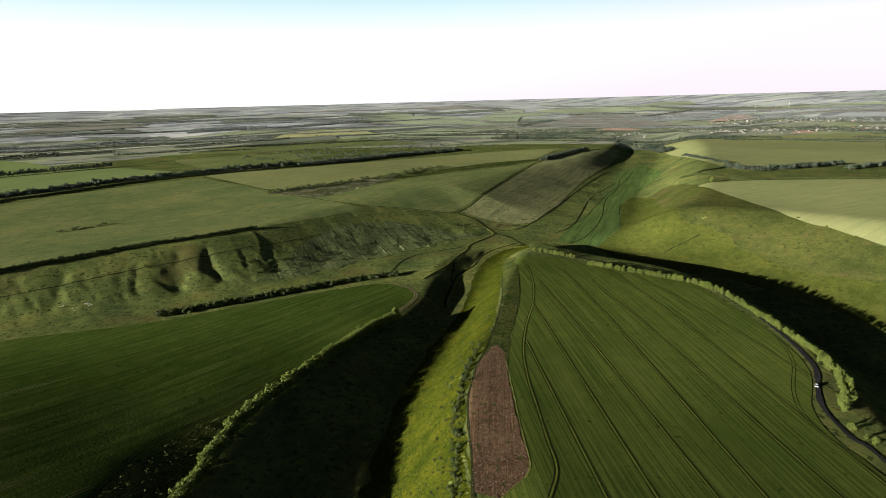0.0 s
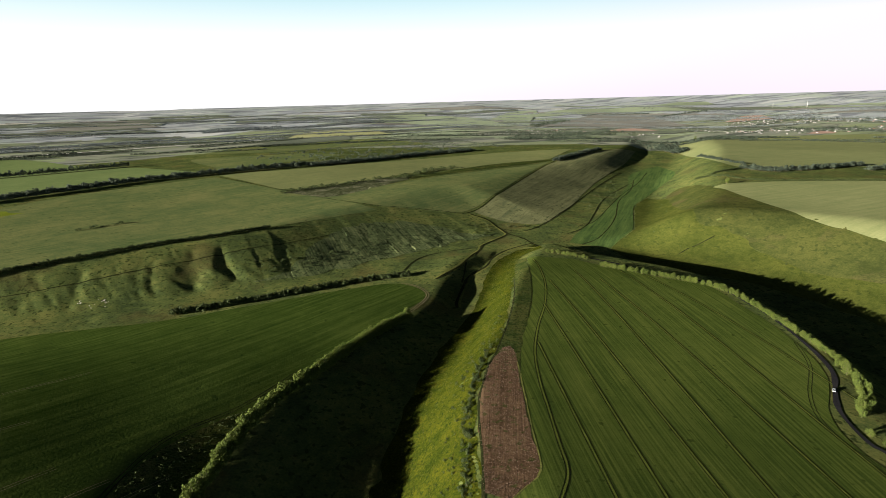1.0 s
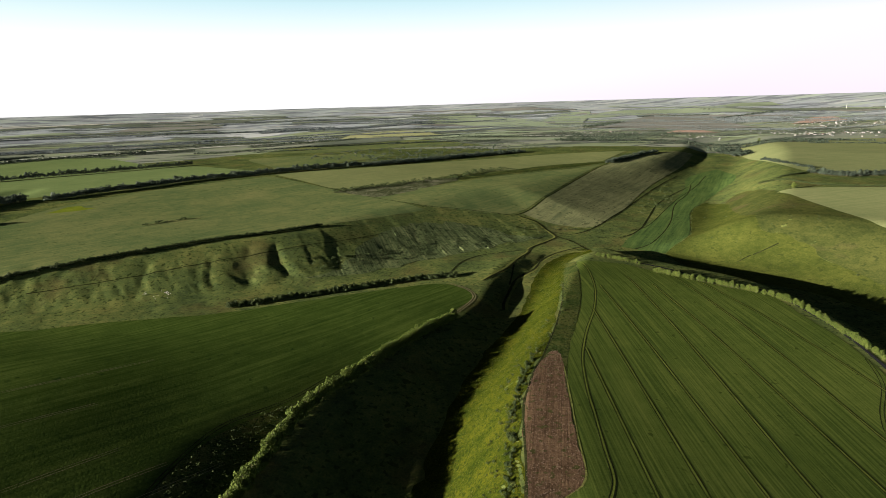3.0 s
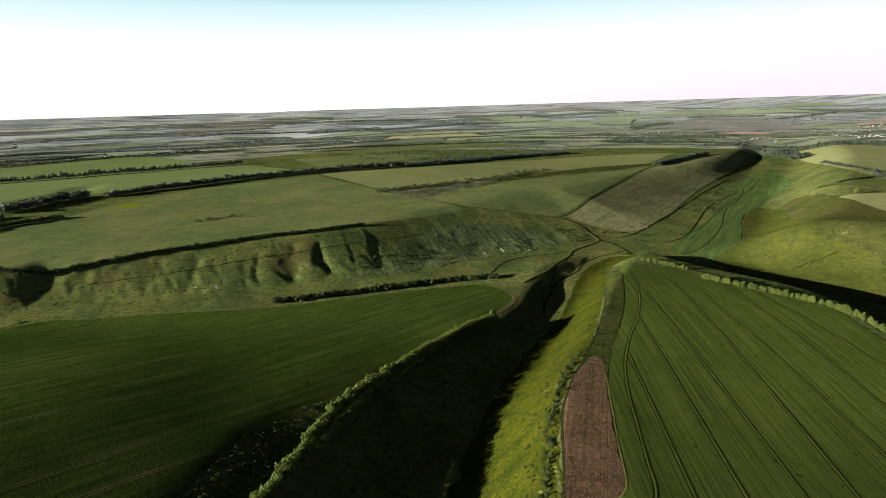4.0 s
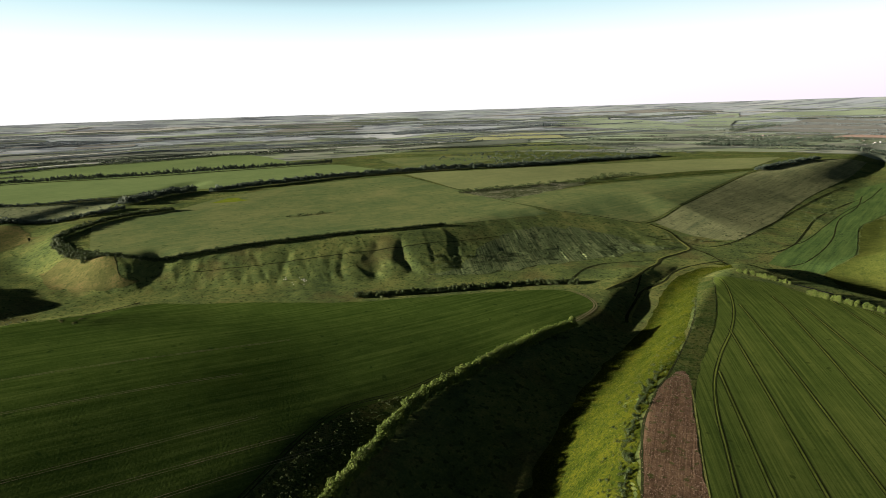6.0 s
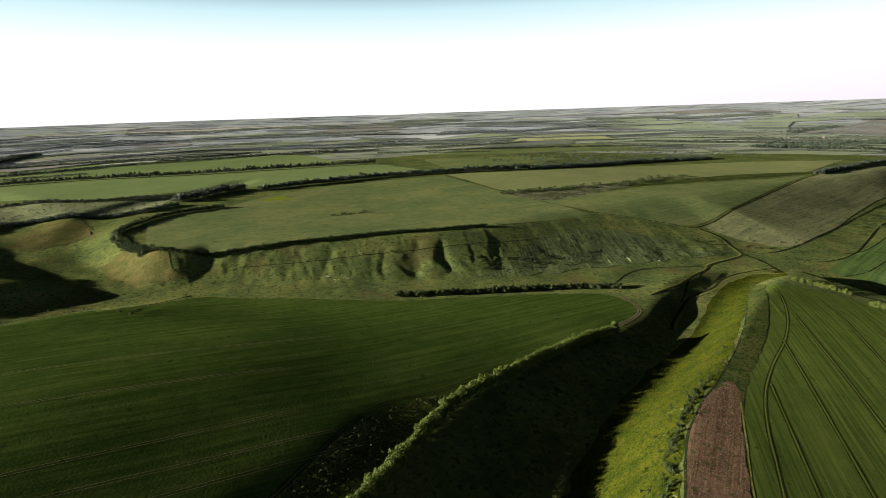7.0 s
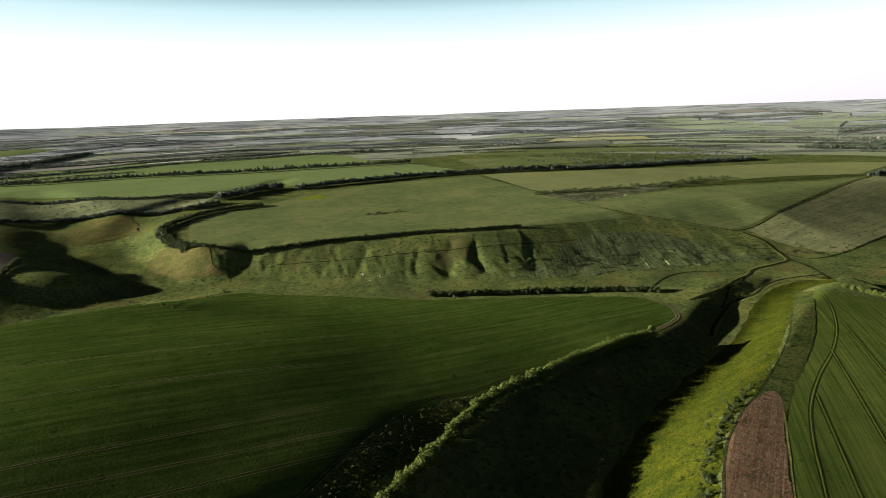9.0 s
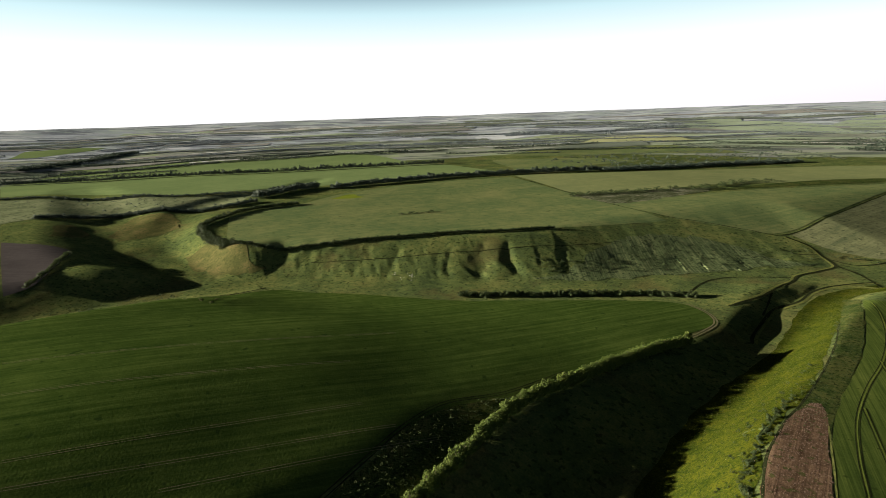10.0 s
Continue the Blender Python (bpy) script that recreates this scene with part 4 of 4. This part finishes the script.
hedge("hedge", [(547, 1006), (565, 962), (642, 970), (708, 991), (761, 1008)], 8.0, 12.0, "dark shelter belt below the yellow-green field", 22, rows=2, mat=LEAF_FAR)
hedge("hedge", [(724, 941), (767, 958), (826, 982)], 7.0, 10.0, "short dark belt of bushes", 23, rows=2, mat=LEAF_FAR)
hedge("hedge", [(453, 997), (492, 884), (568, 854), (691, 816)], 3.0, 4.0, "low dark hedge along the hill field", 24)
hedge("hedge", [(645, 1414), (579, 1186), (572, 1116), (577, 1064)], 5.0, 8.0, "scattered dark bushes at the field edge", 25, mat=LEAF_FAR, thin=0.6)
hedge("tree_belt", [(684, 1798), (693, 1760), (704, 1727), (703, 1659)], 13.0, 34.0, "round dark clump of trees", 26, rows=3, mat=LEAF_FAR, category="tree belt")
hedge("hedge", [(470, 973), (509, 990), (551, 1014)], 3.0, 4.0, "thin line of bushes on the hill", 27, thin=0.3)
hedge("scrub", [(-316, 966), (-279, 984), (-236, 1023), (-192, 1058), (-147, 1089), (-102, 1127), (-60, 1215), (8, 1280)], 4.5, 30.0, "dark thorn scrub round old diggings", 28, rows=3, gap=6.0, thin=0.5, ragged=0.8, category="shrub")
hedge("scrub", [(-520, 690), (-502, 713), (-474, 731)], 3.0, 11.0, "small island of bushes in the field", 29, rows=3, gap=2.4, category="shrub", thin=0.72, ragged=1.0)
hedge("scrub", [(1, 170), (2, 195), (3, 212), (4, 233), (4, 253), (7, 273), (10, 290), (15, 313), (22, 335)], 1.9, 3.6, "dark shrubs along the dry strip", 30, rows=2, gap=1.6, thin=0.36, category="shrub", count=40, ragged=1.0)
hedge("scrub", [(24, 339), (33, 360), (44, 398), (53, 451), (58, 500)], 1.3, 3.0, "thin line of low shrubs on the bank", 38, gap=3.2, thin=0.35, category="shrub", count=30, ragged=1.0)
scatter("shrubs", [(-2, 195), (0, 233), (3, 273), (10, 313), (26, 356), (40, 400)], [(-9, 200), (-8, 240), (-4, 280), (3, 320), (18, 362), (33, 405)], 46, 1.6, "small dark shrubs on the sunlit bank", 33)
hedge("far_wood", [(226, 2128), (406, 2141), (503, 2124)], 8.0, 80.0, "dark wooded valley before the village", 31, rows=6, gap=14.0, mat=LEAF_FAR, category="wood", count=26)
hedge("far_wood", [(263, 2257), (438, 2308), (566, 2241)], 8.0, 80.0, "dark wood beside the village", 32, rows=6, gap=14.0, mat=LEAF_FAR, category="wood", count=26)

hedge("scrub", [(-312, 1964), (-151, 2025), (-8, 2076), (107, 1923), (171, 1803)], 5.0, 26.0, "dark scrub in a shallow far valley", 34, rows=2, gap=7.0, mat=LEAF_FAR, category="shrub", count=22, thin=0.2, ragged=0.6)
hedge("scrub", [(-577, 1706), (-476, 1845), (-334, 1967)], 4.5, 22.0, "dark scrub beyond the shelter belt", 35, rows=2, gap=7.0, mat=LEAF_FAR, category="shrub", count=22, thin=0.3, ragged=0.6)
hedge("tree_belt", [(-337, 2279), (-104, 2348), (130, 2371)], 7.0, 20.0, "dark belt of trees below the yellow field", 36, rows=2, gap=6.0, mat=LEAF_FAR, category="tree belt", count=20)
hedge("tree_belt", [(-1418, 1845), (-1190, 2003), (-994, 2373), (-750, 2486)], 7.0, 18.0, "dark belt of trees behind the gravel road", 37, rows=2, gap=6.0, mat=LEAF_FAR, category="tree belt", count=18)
scatter("shrubs", [(-110, 696), (-48, 685), (13, 709), (66, 784)], [(-118, 754), (-54, 779), (15, 802), (51, 815)], 90, 2.2, "scattered dark shrubs at the valley junction", 41)
scatter("shrubs", [(-226, 568), (-188, 590), (-142, 623), (-97, 648)], [(-237, 600), (-197, 624), (-150, 663), (-103, 699)], 110, 2.4, "dark thorn shrubs on the eroded slope", 42)
scatter("shrubs", [(75, 791), (126, 779), (181, 797)], [(61, 829), (126, 842), (166, 858)], 30, 3.0, "dark bushes beside the valley tracks", 43)
scatter("shrubs", [(220, 887), (278, 958), (334, 1073)], [(234, 992), (301, 1102), (367, 1228)], 60, 3.0, "dark shrubs in a hollow of the valley", 44)
scatter("shrubs", [(240, 664), (276, 627), (316, 596), (372, 539)], [(381, 1027), (379, 926), (386, 853), (389, 751)], 45, 1.8, "few low shrubs on the sunny hillside", 45)
scatter("shrubs", [(-640, 60), (-590, 150), (-566, 235), (-548, 315)], [(-690, 90), (-645, 160), (-625, 245), (-605, 335)], 220, 1.8, "shrubs on the shaded bank of the ditch", 46, None, 16)
scatter("shrubs", [(-1159, 376), (-1085, 479), (-953, 565), (-869, 664)], [(-1384, 454), (-1276, 569), (-1051, 627), (-949, 757)], 70, 4.0, "scattered bushes on rough pasture", 47, LEAF_FAR)
scatter("shrubs", [(-319, 1371), (-208, 1511), (-86, 1652), (110, 1779)], [(-637, 1604), (-426, 1821), (-189, 1979), (48, 1965)], 260, 7.0, "wooded scrub beyond the shelter belt", 48, LEAF_FAR)
scatter("grass_tussocks", [(-48, 241), (-40, 288), (-33, 336), (-20, 382), (-1, 428), (15, 476), (31, 548), (48, 613), (78, 660), (108, 692)], [(9, 195), (10, 236), (12, 280), (19, 312), (29, 343), (42, 398), (55, 476), (69, 572), (83, 618), (107, 627)], 4200, 0.75, "coarse grass tussocks on the sunlit bank", 71, LEAF_GRASS, 7, "grass")
scatter("weeds", [(20, 306), (28, 332), (41, 384), (51, 437), (58, 495), (73, 617)], [(39, 304), (45, 337), (54, 377), (65, 426), (73, 490), (82, 589)], 600, 0.55, "tangled weeds and low scrub", 72, LEAF_DARK, 9, "weeds")
scatter("weeds", [(10, 194), (11, 217), (11, 245), (12, 269), (16, 290), (21, 311), (27, 324), (32, 334)], [(21, 189), (27, 195), (37, 207), (37, 238), (38, 274), (38, 294), (39, 312), (39, 327), (37, 336)], 1600, 0.5, "dry brown weed stalks", 73, LEAF_DRY, 7, "weeds")
scatter("weeds", [(-171, 157), (-170, 188), (-170, 225), (-162, 256), (-144, 285)], [(-137, 182), (-135, 213), (-134, 250), (-131, 275), (-125, 299)], 260, 1.2, "dark scrub growing below the grain field", 74, LEAF_DARK, 9, "weeds")
scatter("grass_tussocks", [(215, 659), (244, 635), (280, 603), (321, 554), (362, 502), (397, 442)], [(237, 681), (272, 655), (318, 621), (366, 528), (410, 459)], 700, 1.0, "grass tussocks on the hillside", 75, LEAF_GRASS, 6, "grass")
scatter("grass_tussocks", [(-226, 568), (-188, 590), (-142, 623), (-97, 648)], [(-118, 754), (-54, 779), (15, 802), (51, 815)], 900, 0.9, "grass tussocks on the long slope", 76, LEAF_DARK, 6, "grass")
field("field_12", [(-570, 1279), (-473, 1392), (-385, 1518), (-303, 1637)], [(-926, 1562), (-719, 1658), (-508, 1715), (-360, 1760)], CROP_N, "dull green field behind the shelter belt", 0.1, 16.0, taper=0.25)
field("field_13", [(-871, 1753), (-609, 1792), (-358, 1927), (-27, 1956)], [(-963, 1840), (-700, 2057), (-424, 2275), (-124, 2268)], CROP_N, "green field before the wooded valley", 0.1, 20.0, taper=0.25)
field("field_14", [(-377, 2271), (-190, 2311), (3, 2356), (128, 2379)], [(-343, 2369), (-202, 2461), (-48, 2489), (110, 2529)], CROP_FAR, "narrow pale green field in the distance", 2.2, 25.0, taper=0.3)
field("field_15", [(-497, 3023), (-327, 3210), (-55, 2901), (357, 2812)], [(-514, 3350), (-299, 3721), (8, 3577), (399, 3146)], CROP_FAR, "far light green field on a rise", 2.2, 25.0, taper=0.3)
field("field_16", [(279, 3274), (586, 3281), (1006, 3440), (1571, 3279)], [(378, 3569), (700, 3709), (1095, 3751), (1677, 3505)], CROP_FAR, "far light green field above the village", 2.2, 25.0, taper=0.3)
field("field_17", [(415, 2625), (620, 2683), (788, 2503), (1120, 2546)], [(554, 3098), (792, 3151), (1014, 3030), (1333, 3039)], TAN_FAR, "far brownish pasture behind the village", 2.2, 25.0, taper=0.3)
path("gravel_road", [(-1644, 1652), (-1491, 1764), (-1332, 1871), (-1175, 1985), (-981, 2138), (-795, 2411)], 15.0, GRAVEL, "pale gravel road across the far fields", "road", 3.0)


# ---- buildings, car, rocks ----
def box_mesh(name, sx, sy, z0, z1, mat, bevel=0.0):
    bm = bmesh.new()
    bmesh.ops.create_cube(bm, size=1.0)
    for v in bm.verts:
        v.co = Vector((v.co.x * sx, v.co.y * sy, z0 + (v.co.z + 0.5) * (z1 - z0)))
    if bevel:
        bmesh.ops.bevel(bm, geom=list(bm.edges), offset=bevel, segments=2, affect="EDGES")
    me = bpy.data.meshes.new(name)
    bm.to_mesh(me)
    bm.free()
    me.materials.append(mat)
    return me


def house(long, wide, wall_h, roof_h, wall_mat, roof_mat, label, category="house"):
    """A house with a gabled roof that overhangs its walls."""
    top = tagged(new(category.replace(" ", "_")), label, category)
    part = new("wall", mesh_of("wall", [(sx * long / 2, sy * wide / 2, z) for z in (-1.5, wall_h) for sx, sy in ((-1, -1), (1, -1), (1, 1), (-1, 1))] + [(-long / 2, 0, wall_h + roof_h), (long / 2, 0, wall_h + roof_h)],
                                [(0, 1, 5, 4), (1, 2, 6, 9, 5), (2, 3, 7, 6), (3, 0, 4, 8, 7), (0, 3, 2, 1)], wall_mat))
    part.parent = top
    o, e = 0.5, 0.25
    slope = roof_h / (wide / 2)
    pts = []
    for dz in (0.05, e):
        for sx in (-1, 1):
            pts += [(sx * (long / 2 + o), -wide / 2 - o, wall_h - o * slope + dz), (sx * (long / 2 + o), 0, wall_h + roof_h + dz), (sx * (long / 2 + o), wide / 2 + o, wall_h - o * slope + dz)]
    part = new("roof", mesh_of("roof", pts, [(6, 9, 10, 7), (7, 10, 11, 8), (0, 1, 4, 3), (1, 2, 5, 4), (0, 3, 9, 6), (2, 8, 11, 5), (0, 6, 7, 1), (1, 7, 8, 2), (3, 4, 10, 9), (4, 5, 11, 10)], roof_mat))
    part.parent = top
    return top


WALL_PALE = plain("limewashed_wall", (0.28, 0.275, 0.28), 0.8, 0.8, 0.2)
RED_ROOF = plain("red_roof_sheet", (0.3, 0.13, 0.09), 0.6, 1.0, 0.3)
PALE_ROOF = plain("pale_roof_slate", (0.27, 0.28, 0.3), 0.7, 1.0, 0.25)
HOUSES = [house(11, 8, 3.2, 2.6, WALL_PALE, PALE_ROOF, "small white village house with a pale slate roof"),
          house(13, 8, 3.4, 2.8, WALL_PALE, ROOF, "white village house with a grey sheet roof"),
          house(10, 8, 3.0, 2.6, WALL_PALE, RED_ROOF, "small white village house with a red roof"),
          house(18, 10, 4.2, 2.6, WALL_PALE, PALE_ROOF, "long pale barn at the village")]
homes = random.Random(77)
first = set()
for line, number, spread in (([(977, 2242), (1096, 2088), (1309, 2011), (1551, 2052), (1692, 2052)], 150, 50), ([(1236, 2457), (1478, 2479), (1664, 2374), (1889, 2298)], 120, 60), ([(264, 2492), (463, 2443), (639, 2249), (849, 2183)], 65, 50)):
    pts = even(line, number)
    for x, y in pts:
        x, y = x + homes.gauss(0, 12), y + homes.gauss(0, spread)
        k = homes.choices(range(4), (5, 4, 2, 1))[0]
        ob = HOUSES[k] if k not in first else copy_thing(HOUSES[k], Matrix.Identity(4))
        first.add(k)
        stand(ob, x, y, homes.choice((10, 100, 30, 120)) + homes.gauss(0, 8), homes.uniform(0.36, 0.62))
        tagged(ob, group="houses of the village")
for k, line in enumerate(([(977, 2242), (1096, 2088), (1309, 2011), (1551, 2052), (1692, 2052)], [(1236, 2457), (1478, 2479), (1664, 2374), (1889, 2298)], [(264, 2492), (463, 2443), (639, 2249), (849, 2183)])):
    hedge("village_trees", line, 8.0, 150.0, "leafy garden trees between village houses", 61 + k, rows=7, gap=24.0, mat=LEAF_FAR, category="wood", count=24, thin=0.25)

shed = house(34, 11, 3.2, 1.6, WHITE, PALE_ROOF, "long low white farm shed on a far field", "farm shed")
SHEDS = [(-562, 2660), (-497, 2656)]
for k in range(6):
    ob = shed if k == 0 else copy_thing(shed, Matrix.Identity(4))
    f = k / 5
    stand(ob, SHEDS[0][0] * (1 - f) + SHEDS[1][0] * f + 10 * math.sin(k * 9), SHEDS[0][1] * (1 - f) + SHEDS[1][1] * f + 14 * math.sin(k * 5), 35 + 6 * k, 0.9)
    tagged(ob, group="sheds of the far farm")


def mast(tall):
    top = tagged(new("mast"), "tall slim white mast on the far ridge", "mast")
    v, f = [], []
    limb(v, f, (0, 0, -1), (0, 0, tall * 0.55), 0.7, 0.5, 10)
    limb(v, f, (0, 0, tall * 0.55), (0, 0, tall), 0.5, 0.35, 10)
    new("pole", mesh_of("pole", v, f, WHITE)).parent = top
    v, f = [], []
    limb(v, f, (0, 0, tall * 0.93), (0, 0, tall * 0.97), 0.9, 0.9, 10)
    new("platform", mesh_of("platform", v, f, WHITE)).parent = top
    return top


one = mast(32)
MASTS = [(1915, 3304), (2061, 3217)]
stand(one, *MASTS[0])
tagged(one, group="masts on the ridge")
other = copy_thing(one, Matrix.Identity(4))
stand(other, *MASTS[1], 0, 1.15)


def car():
    """A small silver car: lower body, cabin with windows, four wheels."""
    top = tagged(new("car"), "small silver car on the dark asphalt road", "car")
    new("body", box_mesh("body", 1.75, 4.2, 0.32, 0.85, CARPAINT, 0.12)).parent = top
    bm = bmesh.new()
    bmesh.ops.create_cube(bm, size=1.0)
    for v in bm.verts:
        up = v.co.z > 0
        v.co = Vector((v.co.x * (1.25 if up else 1.6), v.co.y * (1.5 if up else 2.6) - 0.2, 1.42 if up else 0.84))
    bmesh.ops.bevel(bm, geom=list(bm.edges), offset=0.07, segments=2, affect="EDGES")
    me = bpy.data.meshes.new("cabin")
    bm.to_mesh(me)
    bm.free()
    me.materials.append(DARKGLASS)
    new("windows", me).parent = top
    ob = new("car_roof", box_mesh("car_roof", 1.24, 1.5, 1.41, 1.47, CARPAINT, 0.02))
    ob.parent, ob.location = top, (0, -0.2, 0)
    for sx in (-0.8, 0.8):
        for sy in (-1.3, 1.35):
            v, f = [], []
            limb(v, f, (sx - 0.1, sy, 0.32), (sx + 0.1, sy, 0.32), 0.32, 0.32, 14)
            f.append(tuple(reversed(range(14))))
            w = new("wheel", mesh_of("wheel", v, f, RUBBER))
            w.parent = top
    for sx in (-0.6, 0.6):
        h = new("headlight", box_mesh("headlight", 0.3, 0.06, 0.58, 0.72, WHITE))
        h.parent, h.location = top, (sx, 2.1, 0)
    return top


CAR = [(232, 294), (243, 310)]
vehicle = car()
stand(vehicle, CAR[0][0] - 0.8, CAR[0][1], math.degrees(math.atan2(-(CAR[1][0] - CAR[0][0]), CAR[1][1] - CAR[0][1])))
vehicle.location.z += 0.42

lone = copy_thing(FRESH[1], Matrix.Identity(4))
stand(lone, *[(442, 862), (849, 1905), (2507, 3738)][0], 30, 1.1)
tagged(lone, "single round tree at the corner of the hill field", "tree", "single trees")
lone = copy_thing(FRESH[2], Matrix.Identity(4))
stand(lone, *[(442, 862), (849, 1905), (2507, 3738)][1], 30, 1.6)
tagged(lone, "single tree on the crest of the far field", "tree", "single trees")

CHALK = plain("white_chalk", (0.62, 0.60, 0.55), 0.9, 0.6, 0.3)
stones = random.Random(5)
for x, y in [(-377, 490), (-361, 488), (-360, 495), (-350, 490), (-205, 564), (-201, 571), (-377, 494), (-358, 499), (-193, 577)]:
    for k in range(3):
        bm = bmesh.new()
        bmesh.ops.create_icosphere(bm, subdivisions=1, radius=1.0)
        for v in bm.verts:
            v.co *= stones.uniform(0.6, 1.1)
            v.co.z *= 0.5
        me = bpy.data.meshes.new("rock")
        bm.to_mesh(me)
        bm.free()
        me.materials.append(CHALK)
        ob = tagged(new("rock", me), "pale chalk boulder lying on the eroded slope", "rock", "chalk rocks")
        stand(ob, x + stones.gauss(0, 2.5), y + stones.gauss(0, 2.5), stones.uniform(0, 360), stones.uniform(0.5, 1.0))

# ---- far tree belts on the plain ----
plainrng = random.Random(9)
for k in range(110):
    az, r = radians(plainrng.uniform(-46, 78)), plainrng.uniform(1950, 3900)
    x, y = -math.sin(az) * r, math.cos(az) * r
    turn = az + radians(plainrng.gauss(0, 13))
    ln = plainrng.uniform(250, 1300) * r / 2600
    dx, dy = math.cos(turn) * ln / 2, math.sin(turn) * ln / 2
    # past 2500 m the belts switch to the leaf colour with painted haze
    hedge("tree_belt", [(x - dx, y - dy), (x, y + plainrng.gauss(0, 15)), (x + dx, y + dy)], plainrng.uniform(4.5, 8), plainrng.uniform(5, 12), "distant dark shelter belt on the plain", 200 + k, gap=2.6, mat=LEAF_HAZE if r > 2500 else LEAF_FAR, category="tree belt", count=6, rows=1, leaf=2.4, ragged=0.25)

# ---- long thin fields on the far plain ----
striprng = random.Random(31)
for k in range(95):
    az, r = radians(striprng.uniform(-46, 80)), striprng.uniform(2150, 4250)
    x, y = -math.sin(az) * r, math.cos(az) * r
    turn = az + radians(striprng.gauss(0, 9))
    ln = striprng.uniform(200, 900) * r / 2600
    dx, dy = math.cos(turn) * ln / 2, math.sin(turn) * ln / 2
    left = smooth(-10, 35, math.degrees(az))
    # light green and dull brown strips use the haze-greyed crop colours
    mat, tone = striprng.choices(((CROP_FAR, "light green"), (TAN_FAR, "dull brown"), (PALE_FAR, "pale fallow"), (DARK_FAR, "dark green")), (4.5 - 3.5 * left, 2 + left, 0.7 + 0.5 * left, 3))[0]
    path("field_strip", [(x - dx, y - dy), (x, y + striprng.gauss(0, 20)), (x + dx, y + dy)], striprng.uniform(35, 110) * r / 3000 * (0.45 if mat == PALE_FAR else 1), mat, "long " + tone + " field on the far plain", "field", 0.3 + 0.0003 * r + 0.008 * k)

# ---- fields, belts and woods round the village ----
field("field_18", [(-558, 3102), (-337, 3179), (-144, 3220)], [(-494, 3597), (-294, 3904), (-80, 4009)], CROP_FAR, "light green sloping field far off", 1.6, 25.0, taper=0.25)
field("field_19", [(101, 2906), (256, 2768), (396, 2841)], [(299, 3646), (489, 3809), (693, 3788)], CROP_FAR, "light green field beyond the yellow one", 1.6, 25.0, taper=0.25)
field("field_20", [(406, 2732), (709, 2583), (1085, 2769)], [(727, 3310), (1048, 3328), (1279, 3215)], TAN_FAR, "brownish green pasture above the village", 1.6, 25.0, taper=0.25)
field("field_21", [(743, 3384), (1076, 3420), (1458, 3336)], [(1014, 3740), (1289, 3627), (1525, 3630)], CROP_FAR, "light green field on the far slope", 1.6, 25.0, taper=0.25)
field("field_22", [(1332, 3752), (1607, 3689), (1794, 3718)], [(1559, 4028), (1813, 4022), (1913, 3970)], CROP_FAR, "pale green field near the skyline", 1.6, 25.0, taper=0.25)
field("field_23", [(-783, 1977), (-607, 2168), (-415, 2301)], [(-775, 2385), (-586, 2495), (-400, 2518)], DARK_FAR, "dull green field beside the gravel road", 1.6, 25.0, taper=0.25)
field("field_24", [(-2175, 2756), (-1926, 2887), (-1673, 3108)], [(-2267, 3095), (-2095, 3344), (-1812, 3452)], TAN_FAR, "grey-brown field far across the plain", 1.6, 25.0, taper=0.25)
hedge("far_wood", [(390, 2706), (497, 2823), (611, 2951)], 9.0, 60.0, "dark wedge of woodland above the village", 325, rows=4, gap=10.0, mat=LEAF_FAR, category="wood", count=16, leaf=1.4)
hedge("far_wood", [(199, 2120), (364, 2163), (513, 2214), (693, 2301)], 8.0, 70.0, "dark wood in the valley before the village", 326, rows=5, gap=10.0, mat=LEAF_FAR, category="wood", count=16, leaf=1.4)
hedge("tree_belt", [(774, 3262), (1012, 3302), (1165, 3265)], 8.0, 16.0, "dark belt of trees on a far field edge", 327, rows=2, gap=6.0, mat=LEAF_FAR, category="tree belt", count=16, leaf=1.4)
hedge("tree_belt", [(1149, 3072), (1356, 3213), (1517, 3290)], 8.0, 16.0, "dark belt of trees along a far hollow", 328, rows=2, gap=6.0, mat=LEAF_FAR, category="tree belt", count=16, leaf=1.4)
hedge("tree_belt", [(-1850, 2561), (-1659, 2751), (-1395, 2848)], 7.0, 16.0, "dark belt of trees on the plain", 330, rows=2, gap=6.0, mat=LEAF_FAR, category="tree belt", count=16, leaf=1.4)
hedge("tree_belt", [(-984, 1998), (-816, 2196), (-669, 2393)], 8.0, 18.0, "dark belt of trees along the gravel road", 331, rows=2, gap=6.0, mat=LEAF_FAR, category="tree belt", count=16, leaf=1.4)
